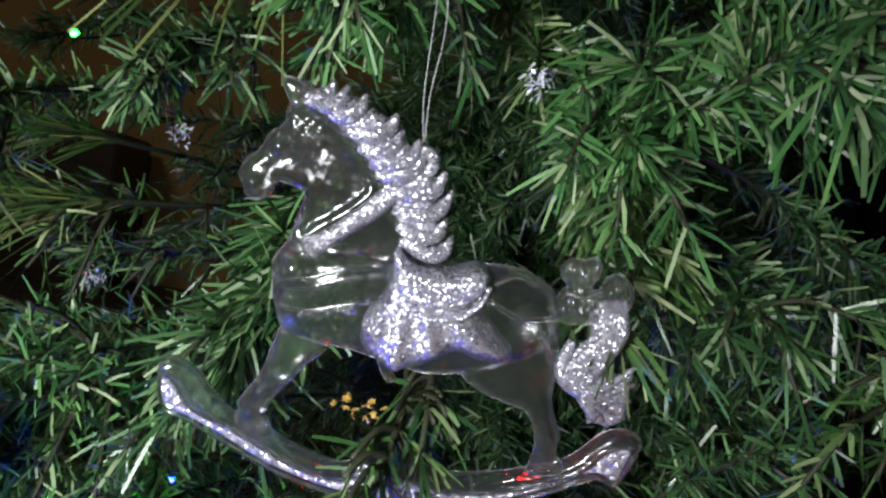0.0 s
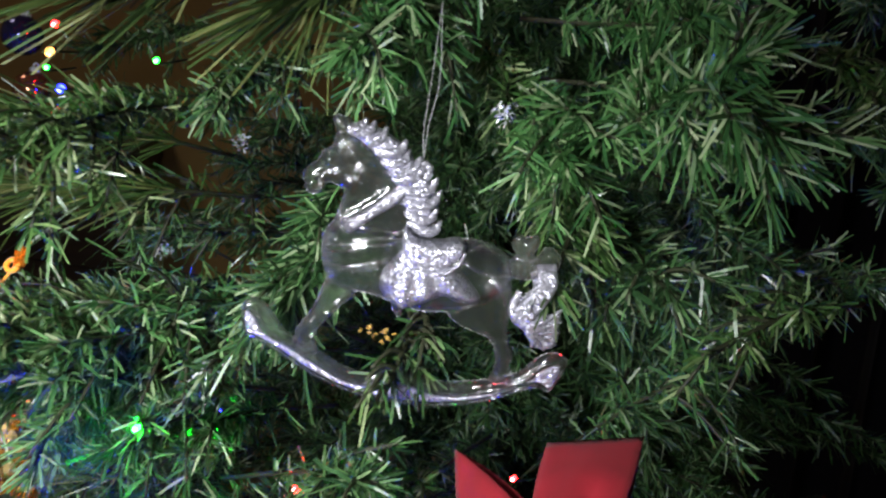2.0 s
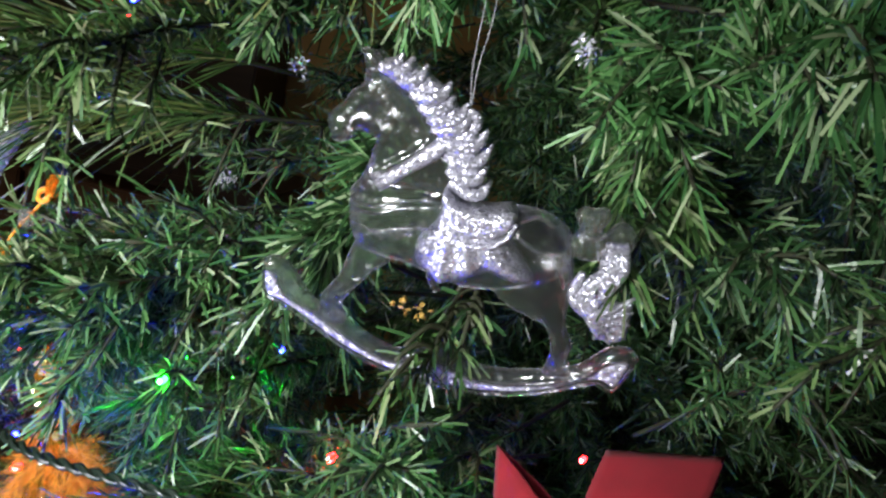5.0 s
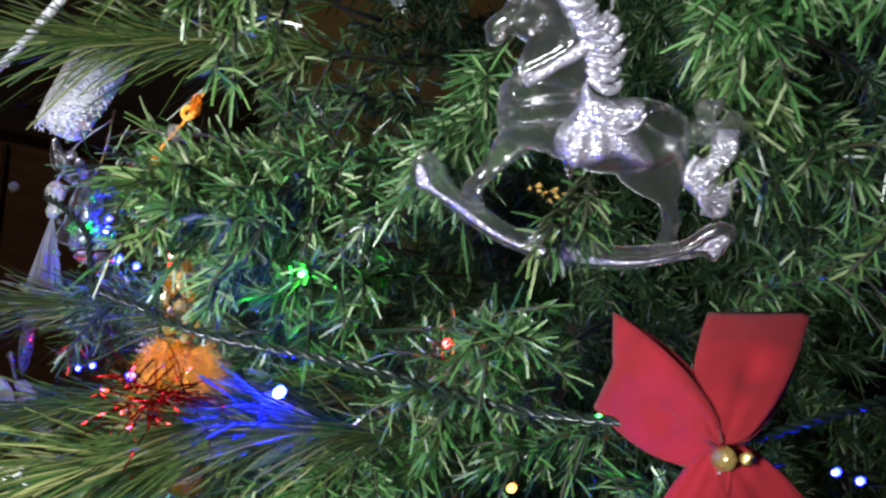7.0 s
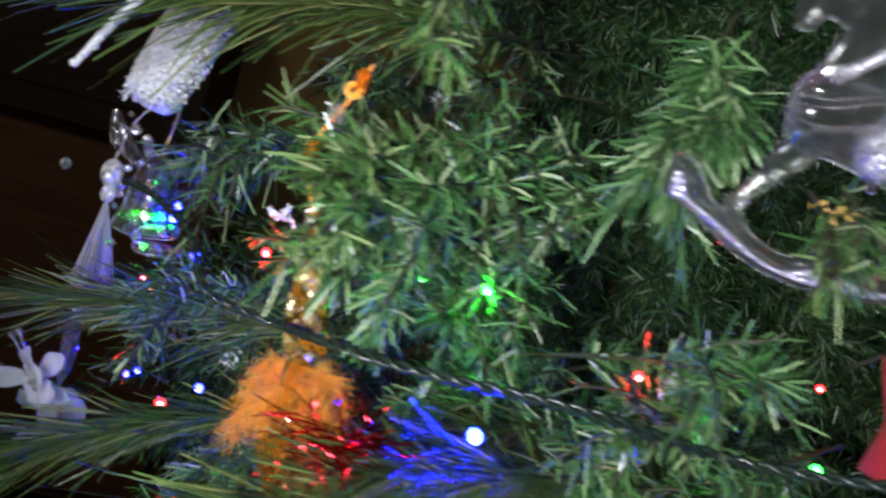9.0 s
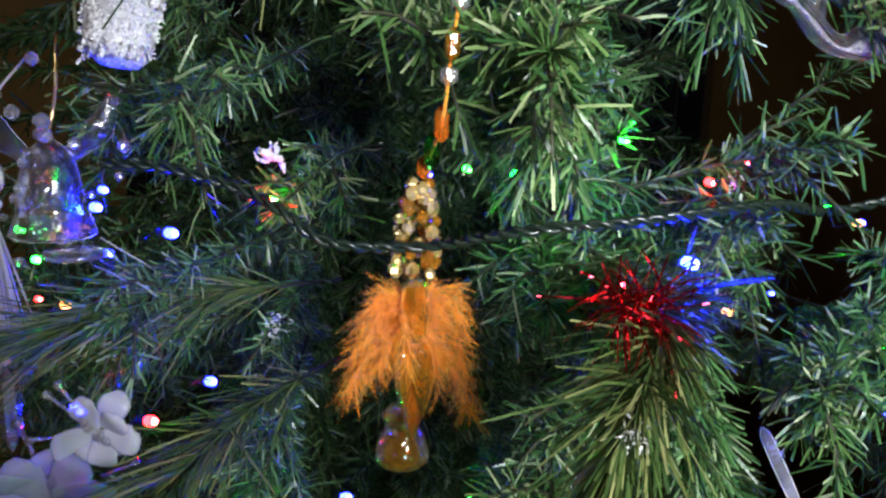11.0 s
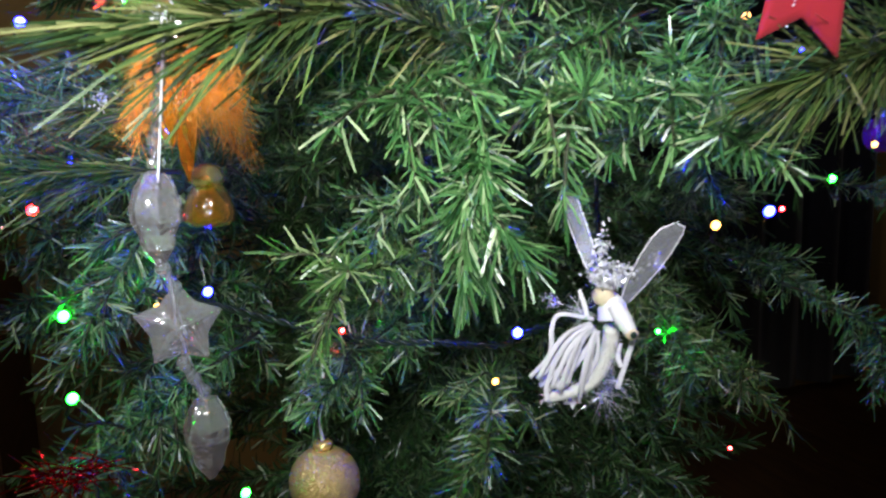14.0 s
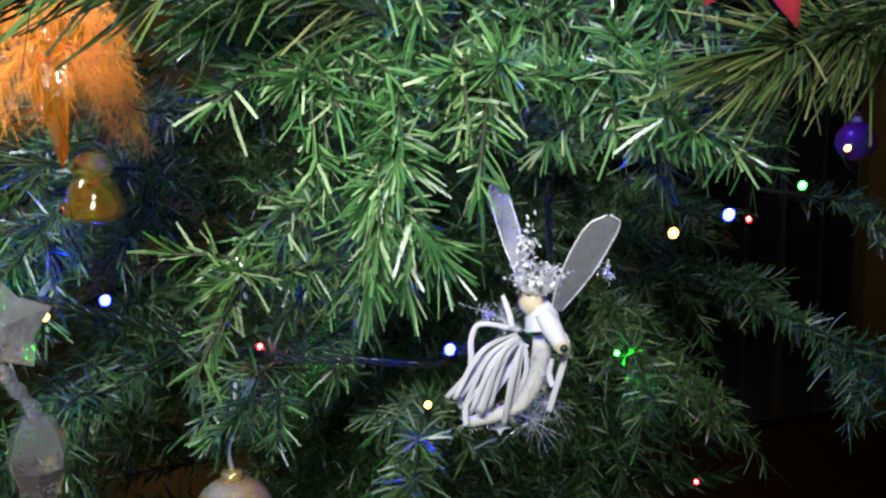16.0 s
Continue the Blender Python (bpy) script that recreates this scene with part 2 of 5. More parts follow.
def sweep(soup, line, radii, sides=8, flat=1.0, slot=0, ref=(0, 1, 0), ripple=0.0, waves=9):
    """A tube along a line. flat: its depth along ref, as a share of its width."""
    line = np.asarray(line, float)
    r = np.interp(np.linspace(0, 1, len(line)), np.linspace(0, 1, len(radii)), radii)
    tan = np.gradient(line, axis=0)
    tan /= np.linalg.norm(tan, axis=1)[:, None] + 1e-12
    ref = np.array(ref, float)
    verts, faces = [], []
    for p, t, q in zip(line, tan, r):
        d = ref - t * (ref @ t)
        if np.linalg.norm(d) < 1e-3:
            d = np.array((1.0, 0, 0)) - t * t[0]
        d /= np.linalg.norm(d)
        w = np.cross(t, d)
        for k in range(sides):
            a = 2 * math.pi * k / sides
            s = 1 + ripple * math.sin(a * waves)
            verts.append(p + s * q * (w * math.cos(a) + d * flat * math.sin(a)))
    n = len(line)
    for i in range(n - 1):
        for k in range(sides):
            faces.append((i * sides + k, i * sides + (k + 1) % sides, (i + 1) * sides + (k + 1) % sides, (i + 1) * sides + k))
    faces.append(tuple(range(sides))[::-1])
    faces.append(tuple((n - 1) * sides + k for k in range(sides)))
    return soup.add(verts, faces, slot)


def ball(soup, c, r, rings=8, sides=12, slot=0):
    r = np.array(r if isinstance(r, (tuple, list)) else (r, r, r), float)
    c = np.array(c, float)
    verts = [c + r * (0, 0, 1)]
    for i in range(1, rings):
        a = math.pi * i / rings
        for k in range(sides):
            b = 2 * math.pi * k / sides
            verts.append(c + r * (math.sin(a) * math.cos(b), math.sin(a) * math.sin(b), math.cos(a)))
    verts.append(c - r * (0, 0, 1))
    faces = [(0, 1 + k, 1 + (k + 1) % sides) for k in range(sides)]
    for i in range(rings - 2):
        for k in range(sides):
            a, b = 1 + i * sides + k, 1 + i * sides + (k + 1) % sides
            faces.append((a, a + sides, b + sides, b))
    last = len(verts) - 1
    faces += [(last, 1 + (rings - 2) * sides + (k + 1) % sides, 1 + (rings - 2) * sides + k) for k in range(sides)]
    return soup.add(verts, faces, slot)


def lathe(soup, c, profile, sides=12, slot=0, squash=1.0, turn=0.0):
    """profile: pairs of radius and height."""
    verts, faces = [], []
    for r, z in profile:
        for k in range(sides):
            a = 2 * math.pi * k / sides + turn
            verts.append((c[0] + r * math.cos(a), c[1] + r * squash * math.sin(a), c[2] + z))
    n = len(profile)
    for i in range(n - 1):
        for k in range(sides):
            faces.append((i * sides + k, i * sides + (k + 1) % sides, (i + 1) * sides + (k + 1) % sides, (i + 1) * sides + k))
    faces.append(tuple(range(sides))[::-1])
    faces.append(tuple((n - 1) * sides + k for k in range(sides)))
    return soup.add(verts, faces, slot)


def strips(soup, base, way, length, width, bend, rng, slot=0, taper=0.7):
    """Many flat strips: base points, ways, lengths; each is bent a little."""
    n = len(base)
    side = np.cross(way, rng.normal(size=(n, 3)))
    side /= np.linalg.norm(side, axis=1)[:, None] + 1e-9
    nor = np.cross(way, side)
    curl = nor * (rng.normal(size=(n, 1)) * bend) + np.array((0, 0, -1.0)) * bend * 0.7
    L, W = np.asarray(length)[:, None], np.broadcast_to(np.asarray(width, float).reshape(-1, 1), (n, 1))
    mid = base + way * L * 0.55 + curl * L * 0.3
    end = base + way * L + curl * L
    v = np.stack([base - side * W * 0.4, base + side * W * 0.4, mid - side * W * 0.5, mid + side * W * 0.5,
                  end - side * W * 0.5 * taper, end + side * W * 0.5 * taper], axis=1).reshape(-1, 3)
    k = np.arange(n)[:, None] * 6
    f = np.concatenate([k + (0, 1, 3, 2), k + (2, 3, 5, 4)], axis=1).reshape(-1, 4)
    base_i = len(soup.v)
    soup.v.extend(map(tuple, v.tolist()))
    soup.f.extend(map(tuple, (f + base_i).tolist()))
    soup.m.extend([slot] * len(f))
    return soup


def unit(a):
    return a / (np.linalg.norm(a, axis=-1, keepdims=True) + 1e-12)


# ---- room ----
def slab(name, lo, hi, mat, label, category):
    s = Soup()
    (x0, y0, z0), (x1, y1, z1) = lo, hi
    s.add([(x0, y0, z0), (x1, y0, z0), (x1, y1, z0), (x0, y1, z0), (x0, y0, z1), (x1, y0, z1), (x1, y1, z1), (x0, y1, z1)],
          [(3, 2, 1, 0), (4, 5, 6, 7), (0, 1, 5, 4), (1, 2, 6, 5), (2, 3, 7, 6), (3, 0, 4, 7)])
    return tagged(part(name, s, mat, smooth=False), label, category, kind="structure")


slab("floor", (-2.4, -2.2, -0.08), (2.4, 2.3, 0), FLOOR, "brown wooden floor under the christmas tree", "floor")
slab("ceiling", (-2.4, -2.2, 2.5), (2.4, 2.3, 2.58), CEIL, "plain white painted ceiling of the room", "ceiling")
slab("wall_north", (-2.4, 2.3, 0), (2.4, 2.42, 2.5), WALL, "ochre yellow painted wall behind the tree", "wall")
slab("wall_south", (-2.4, -2.32, 0), (2.4, -2.2, 2.5), WALL, "ochre yellow painted wall of the room", "wall")
slab("wall_west", (-2.52, -2.2, 0), (-2.4, 2.3, 2.5), WALL, "ochre yellow painted side wall of the room", "wall")
slab("wall_east", (2.4, -2.2, 0), (2.52, 2.3, 2.5), WALL, "ochre yellow painted side wall of the room", "wall")


def box(soup, lo, hi, bevel=0.004, slot=0):
    bm = bmesh.new()
    bmesh.ops.create_cube(bm, size=1.0)
    for v in bm.verts:
        v.co = Vector([lo[i] + (v.co[i] + 0.5) * (hi[i] - lo[i]) for i in range(3)])
    bmesh.ops.bevel(bm, geom=bm.edges[:], offset=bevel, segments=2, affect="EDGES")
    bm.verts.index_update()
    soup.add([tuple(v.co) for v in bm.verts], [tuple(v.index for v in f.verts) for f in bm.faces], slot)
    bm.free()
    return soup


def sideboard():
    o = (-1.25, 1.95, 0.0)
    t = thing("sideboard", o, "dark brown wooden sideboard against the ochre wall", "sideboard")
    part("carcass", box(Soup(), (-0.85, -0.2, 0.06), (0.75, 0.3, 0.93)), WOOD, t, smooth=False)
    part("top", box(Soup(), (-0.88, -0.23, 0.93), (0.78, 0.3, 0.965)), WOOD_DARK, t, "darker top board", smooth=False)
    part("hutch", box(Soup(), (-0.85, 0.02, 0.965), (0.62, 0.3, 1.34)), WOOD_DARK, t, "dark upper cabinet", smooth=False)
    for i, x in enumerate((-0.83, -0.3, 0.23)):
        d = part("door", box(Soup(), (x, -0.222, 0.1), (x + 0.5, -0.2, 0.9)), WOOD, t, smooth=False)
        part("knob", ball(Soup(), (x + 0.44, -0.235, 0.5), 0.014), GOLD, d)
    for x in (-0.8, 0.7):
        for y in (-0.15, 0.25):
            part("foot", box(Soup(), (x - 0.03, y - 0.03, 0.0), (x + 0.03, y + 0.03, 0.06)), WOOD_DARK, t, smooth=False)


sideboard()


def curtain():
    """A near-black curtain added before the north wall to keep the gaps there dark."""
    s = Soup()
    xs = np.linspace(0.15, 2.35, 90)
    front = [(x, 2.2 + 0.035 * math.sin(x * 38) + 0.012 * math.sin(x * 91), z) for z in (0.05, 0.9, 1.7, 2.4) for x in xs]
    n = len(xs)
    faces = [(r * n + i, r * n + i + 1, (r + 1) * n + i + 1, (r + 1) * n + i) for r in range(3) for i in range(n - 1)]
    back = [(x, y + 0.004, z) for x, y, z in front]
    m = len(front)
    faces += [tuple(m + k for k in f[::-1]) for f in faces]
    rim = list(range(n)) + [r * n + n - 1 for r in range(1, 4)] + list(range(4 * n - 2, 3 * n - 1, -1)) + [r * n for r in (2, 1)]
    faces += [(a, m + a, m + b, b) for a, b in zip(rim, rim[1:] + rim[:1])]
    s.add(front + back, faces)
    t = thing("curtain", (1.25, 2.2, 0.05), "dark navy blue sheet in soft folds, added as the dark beyond the tree", "curtain")
    part("dark_sheet", s, NAVY, t, offset=(1.25, 2.2, 0.05))
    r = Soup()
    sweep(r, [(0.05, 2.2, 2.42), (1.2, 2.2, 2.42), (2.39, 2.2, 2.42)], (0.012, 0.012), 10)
    part("rod", r, WOOD_DARK, t, "dark wooden rod above the added sheet", offset=(1.25, 2.2, 0.05))


NAVY = cloth_material("navy_dark_sheet", (0.004, 0.005, 0.014), (0.008, 0.01, 0.025), 300.0, 0.9)
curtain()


# ---- tree ----
AXIS = np.array((0.14, 0.82))
tree = thing("christmas_tree", (AXIS[0], AXIS[1], 0.0), "artificial green christmas tree with flat plastic needles and lights", "christmas tree")
rng = np.random.default_rng(7)
TREE_O = (AXIS[0], AXIS[1], 0.0)
trunk = Soup()
sweep(trunk, [(AXIS[0], AXIS[1], z) for z in np.linspace(0.0, 1.95, 12)], (0.022, 0.02, 0.012, 0.006), 10)
part("trunk", trunk, TRUNK, tree, "brown metal pole", offset=TREE_O)
for k in range(3):
    a = 2.1 * k
    s = Soup()
    sweep(s, [(AXIS[0], AXIS[1], 0.12), (AXIS[0] + 0.15 * math.cos(a), AXIS[1] + 0.15 * math.sin(a), 0.05), (AXIS[0] + 0.28 * math.cos(a), AXIS[1] + 0.28 * math.sin(a), 0.012)], (0.011, 0.01, 0.01), 6)
    part("stand_leg", s, TRUNK, tree, "green metal stand leg", offset=TREE_O)


DENSE, SHORT = 1.4, 0.7


def branch(root, tip, sag=0.012, count=420, length=0.023, width=0.00102, mat=NEEDLE, lean=58, bend=0.14, start=0.3, spread=1.0, twigs=7):
    """A wire stem with needles all round it, from the root to the tip."""
    if width > 0.001:
        length, count, twigs = length * SHORT, count * 1.3, twigs and twigs + 2
    a, b = np.array(root), np.array(tip)
    mid = (a + b) / 2 + np.array((0, 0, sag)) + rng.normal(size=3) * 0.004
    line = spline([a, mid, b], 10)
    stem = Soup()
    sweep(stem, line, (0.0012, 0.0012, 0.0008), 5)
    count, start = int(count * DENSE), start * 0.6
    pieces = [(line, count if not twigs else int(count * 0.5), start)]
    long = np.linalg.norm(b - a)
    for k in range(twigs):
        q = rng.uniform(0.42, 0.95)
        i = int(q * (len(line) - 1))
        tg = unit(line[min(i + 1, len(line) - 1)] - line[max(i - 1, 0)])
        side = unit(np.cross(tg, rng.normal(size=3)))
        w = unit(tg * rng.uniform(0.7, 1.5) + side + np.array((0, 0.0, -0.3)))
        ln = min(0.042, long * 0.38) * rng.uniform(0.55, 1.0)
        sub_line = spline([line[i], line[i] + w * ln * 0.5 + (0, 0, 0.002), line[i] + w * ln + (0, 0, -0.002)], 4)
        sweep(stem, sub_line, (0.0012, 0.0007), 4)
        pieces.append((sub_line, int(count * 0.5 / twigs), 0.0))
    ob = part("branch", stem, STEM, tree, offset=TREE_O)
    needles = Soup()
    for piece in pieces:
        grow(needles, *piece, length, width, lean, bend, spread)
    part("needles", needles, mat, ob, smooth=False, offset=TREE_O)
    return ob


def grow(needles, line, count, start, length, width, lean, bend, spread):
    """Needles all round a line."""
    s = start + (1 - start) * rng.random(count) ** 0.85
    idx = s * (len(line) - 1)
    lo = np.minimum(idx.astype(int), len(line) - 2)
    fr = (idx - lo)[:, None]
    base = line[lo] * (1 - fr) + line[lo + 1] * fr
    tan = unit(line[lo + 1] - line[lo])
    u = unit(np.cross(tan, rng.normal(size=(count, 3))))
    ang = np.radians(np.clip(rng.normal(lean - 6, 20 if width > 0.001 else 11, count) - 38 * np.clip((s - 0.86) / 0.14, 0, 1), 5, 125))[:, None]
    way = unit(tan * np.cos(ang) + u * np.sin(ang) * spread)
    ln = length * rng.uniform(0.38, 1.08, count)
    strips(needles, base, way, ln, width * rng.uniform(0.85, 1.35, count), bend, rng)


def pine(root, tip, sag=0.01, count=300, length=0.06, lean=26, **more):
    return branch(root, tip, sag, count, length, 0.0008, NEEDLE_PINE, lean, 0.1, twigs=0, **more)


Y, G = NEEDLE_YELLOW, NEEDLE_LIGHT
# the sprays round the rocking horse
branch((0.0234, 0.2700, 1.3253), (-0.0234, 0.1900, 1.2683), count=520, mat=G)
branch((0.0176, 0.2800, 1.3351), (-0.0040, 0.2000, 1.2656), count=380, mat=G)
branch((0.0134, 0.2800, 1.3127), (0.0759, 0.2050, 1.2177), 0.006, 720, mat=Y, length=0.026)
branch((0.0358, 0.2600, 1.2916), (0.0561, 0.1900, 1.2440), 0.004, 380, mat=G)
branch((-0.0161, 0.2700, 1.2364), (-0.0331, 0.2250, 1.1715), 0.0, 520, 0.03, lean=40)
branch((-0.0075, 0.2700, 1.2170), (-0.0243, 0.2350, 1.1897), 0.0, 240, 0.03, lean=40)
branch((-0.0343, 0.3400, 1.3029), (-0.0860, 0.2750, 1.2486), 0.004, 360, start=0.5)
branch((-0.0882, 0.3300, 1.2543), (-0.1349, 0.2000, 1.2136), 0.006, 460, mat=Y, length=0.02)
branch((0.0649, 0.2500, 1.2347), (0.0925, 0.1350, 1.2798), 0.004, 640, 0.028, lean=50, mat=G)
branch((0.0545, 0.2700, 1.2866), (0.1265, 0.1700, 1.2556), 0.006, 640, 0.026, mat=G)
branch((0.0448, 0.2900, 1.3159), (0.0972, 0.1900, 1.3025), 0.004, 480, mat=G)
branch((0.0629, 0.2800, 1.2517), (0.1064, 0.2000, 1.2034), 0.004, 380)
branch((0.1184, 0.3200, 1.2647), (0.1603, 0.2500, 1.2158), 0.004, 320)
branch((0.2008, 0.2400, 1.2133), (0.1125, 0.1850, 1.1868), 0.004, 170, 0.018, mat=Y, twigs=4)
branch((0.1512, 0.2500, 1.3198), (0.1631, 0.1800, 1.2683), 0.004, 260, 0.02, mat=Y)
branch((0.1848, 0.3600, 1.2192), (0.2350, 0.2700, 1.2218), 0.004, 300)
branch((0.1061, 0.3300, 1.1070), (0.1372, 0.2400, 1.1749), 0.004, 170)
branch((-0.0564, 0.3000, 1.0817), (0.0111, 0.2050, 1.1208), 0.004, 230, start=0.5)
branch((-0.0240, 0.3100, 1.1653), (-0.0628, 0.2650, 1.1390), 0.004, 150, 0.02, twigs=3)
branch((0.0141, 0.2350, 1.1808), (0.0069, 0.1870, 1.1545), 0.004, 40, 0.026, lean=38, mat=Y)
branch((0.0206, 0.2350, 1.1783), (0.0183, 0.2000, 1.1645), 0.004, 34, 0.024, lean=45)
branch((-0.1082, 0.5500, 1.1621), (-0.1699, 0.4800, 1.1748), 0.002, 260)
pine((-0.0349, 0.2700, 1.3135), (-0.0874, 0.1800, 1.2808), 0.006, 320, 0.06, lean=17)
pine((-0.0069, 0.2700, 1.3322), (-0.0454, 0.2000, 1.2849), 0.006, 260, 0.05, lean=28)
branch((-0.0301, 0.6400, 1.3068), (-0.1053, 0.5700, 1.2598), 0.004, 420)
branch((-0.0103, 0.6200, 1.2521), (-0.0991, 0.5700, 1.2236), 0.004, 240)
branch((-0.0285, 0.6000, 1.2427), (-0.1254, 0.5500, 1.2360), 0.004, 240)
branch((-0.1471, 0.6400, 1.3614), (-0.2445, 0.5600, 1.3004), 0.004, 420)
branch((-0.1300, 0.6000, 1.2970), (-0.2317, 0.5300, 1.2581), 0.004, 420)
branch((0.2276, 0.4200, 1.3984), (0.2525, 0.3400, 1.3691), 0.004, 420)
branch((0.2707, 0.4500, 1.3425), (0.2921, 0.3600, 1.2894), 0.004, 420)
# the puff behind the orange ornament and its neighbours
branch((0.01, 0.43, 1.13), (-0.128, 0.225, 1.128), 0.004, 1000, 0.026, mat=G, start=0.5)
branch((-0.02, 0.38, 1.15), (-0.113, 0.214, 1.15), 0.004, 300, 0.022, mat=G, start=0.6)
branch((-0.03, 0.42, 1.17), (-0.15, 0.255, 1.15), 0.004, 270, 0.025, mat=Y, start=0.55)
branch((0.0, 0.4, 1.14), (-0.105, 0.235, 1.165), 0.004, 180, 0.024, mat=G, start=0.6)
branch((-0.05, 0.33, 1.145), (-0.141, 0.2, 1.148), 0.004, 420, 0.024, mat=Y, start=0.5)
branch((-0.04, 0.33, 1.12), (-0.132, 0.205, 1.14), 0.004, 420, 0.024, mat=G, start=0.5)
branch((-0.01, 0.4, 1.1), (-0.095, 0.235, 1.108), 0.004, 420, 0.024, mat=G, start=0.55)
branch((0.08, 0.38, 1.1), (-0.03, 0.205, 1.09), 0.006, 330, 0.02, mat=Y, start=0.4)
branch((0.08, 0.4, 1.06), (0.01, 0.27, 1.07), 0.006, 150, 0.025)
branch((-0.06, 0.45, 1.1), (-0.165, 0.345, 1.085), 0.004, 260, 0.022, mat=Y)
pine((-0.07, 0.36, 1.215), (-0.23, 0.255, 1.185), 0.008, 420, 0.055)
pine((-0.09, 0.38, 1.235), (-0.2, 0.26, 1.225), 0.008, 320, 0.05)
branch((-0.04, 0.42, 1.22), (-0.135, 0.31, 1.205), 0.004, 120, 0.022, mat=Y)
branch((-0.02, 0.42, 1.2), (-0.115, 0.34, 1.19), 0.004, 70, 0.024, start=0.65)
pine((0.0, 0.27, 1.05), (-0.148, 0.157, 1.052), 0.012, 620, 0.052, lean=26)
pine((-0.02, 0.3, 1.06), (-0.1, 0.19, 1.068), 0.008, 260, 0.05, lean=24)
pine((-0.1, 0.42, 1.03), (-0.285, 0.37, 1.03), 0.01, 380, 0.06, lean=22)
pine((-0.12, 0.38, 1.0), (-0.25, 0.26, 1.0), 0.01, 260, 0.06, lean=22)
branch((-0.11, 0.45, 1.06), (-0.235, 0.37, 1.035), 0.006, 420, 0.022)
branch((-0.1, 0.44, 1.05), (-0.17, 0.375, 0.95), 0.02, 620, 0.022)
branch((-0.12, 0.42, 1.0), (-0.19, 0.34, 0.93), 0.02, 420, 0.024)
branch((-0.09, 0.47, 1.16), (-0.215, 0.335, 1.12), 0.006, 260, 0.028)
branch((-0.12, 0.5, 1.12), (-0.225, 0.4, 1.115), 0.006, 320, 0.028)
# round the bow and the angel
branch((0.03, 0.34, 1.1), (-0.045, 0.21, 0.962), 0.035, 1150, 0.03, lean=42, mat=G)
branch((-0.01, 0.32, 1.06), (-0.065, 0.225, 1.03), 0.006, 480, 0.026, mat=G)
branch((0.0, 0.36, 1.07), (-0.09, 0.255, 1.052), 0.006, 520, 0.026, mat=G)
branch((0.12, 0.24, 1.02), (-0.027, 0.178, 1.03), 0.006, 720, 0.024, mat=G)
branch((0.02, 0.22, 1.028), (-0.027, 0.18, 1.028), 0.002, 160, 0.018, mat=Y)
branch((0.08, 0.28, 1.03), (0.055, 0.168, 1.012), 0.004, 400, 0.026, mat=G)
branch((0.14, 0.26, 1.05), (0.06, 0.2, 1.06), 0.004, 200, 0.026)
branch((0.1, 0.3, 1.08), (0.01, 0.245, 1.05), 0.004, 150, 0.026)
pine((0.2, 0.2, 1.06), (0.068, 0.158, 1.037), 0.006, 520, 0.05, lean=30)
pine((0.24, 0.24, 1.07), (0.12, 0.15, 1.05), 0.006, 360, 0.06, lean=24)
branch((0.04, 0.36, 0.95), (-0.09, 0.25, 0.96), 0.006, 480, 0.022, mat=Y)
branch((0.03, 0.36, 0.98), (-0.06, 0.28, 0.985), 0.006, 380, 0.022)
branch((0.04, 0.45, 0.9), (-0.09, 0.305, 0.886), 0.01, 560, 0.025)
branch((0.06, 0.42, 0.86), (-0.02, 0.25, 0.868), 0.01, 520, 0.024, mat=Y)
branch((-0.1, 0.42, 0.9), (-0.2, 0.3, 0.87), 0.01, 420, 0.026)
branch((0.2, 0.45, 0.88), (0.15, 0.33, 0.86), 0.01, 260, 0.024)
branch((0.28, 0.4, 0.9), (0.26, 0.24, 0.87), 0.01, 420, 0.026)
branch((0.28, 0.4, 0.98), (0.3, 0.25, 0.95), 0.01, 380, 0.026)
branch((0.28, 0.6, 0.98), (0.25, 0.43, 0.96), 0.01, 420, 0.028)
branch((-0.0766, 0.6200, 0.9897), (-0.1356, 0.4800, 0.9937), 0.01, 420, 0.028)
branch((-0.0785, 0.6200, 0.9454), (-0.1281, 0.4800, 0.9562), 0.01, 420, 0.028)
branch((-0.0810, 0.6200, 0.8871), (-0.1308, 0.5000, 0.9116), 0.01, 420, 0.028)
branch((-0.0867, 0.6400, 1.0297), (-0.1182, 0.5000, 1.0349), 0.01, 380, 0.028)
branch((0.34, 0.6, 1.03), (0.33, 0.44, 1.01), 0.01, 420, 0.028)
branch((0.24, 0.6, 0.89), (0.2, 0.42, 0.87), 0.01, 380, 0.028, mat=Y)
branch((0.34, 0.6, 0.91), (0.32, 0.42, 0.89), 0.01, 380, 0.028)
branch((0.2, 0.6, 1.03), (0.17, 0.45, 1.0), 0.01, 380, 0.028)
branch((0.3, 0.55, 0.83), (0.27, 0.4, 0.81), 0.01, 380, 0.028, mat=Y)

# dark gaps that run from the front of the tree to its pole
GAPS = [
    ((0.046, 0.264, 1.225), (0.110, 0.620, 1.234)),
    ((0.083, 0.219, 1.179), (0.158, 0.571, 1.098)),
    ((-0.032, 0.168, 1.147), (-0.037, 0.521, 1.077)),
    ((0.029, 0.168, 1.147), (0.109, 0.521, 1.076)),
    ((-0.027, 0.199, 0.997), (0.092, 0.540, 0.988)),
    ((-0.084, 0.274, 1.194), (-0.199, 0.645, 1.160)),
    ((-0.074, 0.162, 1.196), (-0.163, 0.531, 1.175)),
    ((0.112, 0.258, 1.176), (0.267, 0.605, 1.119)),
    ((-0.022, 0.196, 1.092), (0.248, 0.467, 0.984)),
    ((0.070, 0.153, 0.912), (0.324, 0.431, 0.784)),
    ((0.106, 0.166, 1.147), (0.267, 0.520, 1.068)),
]


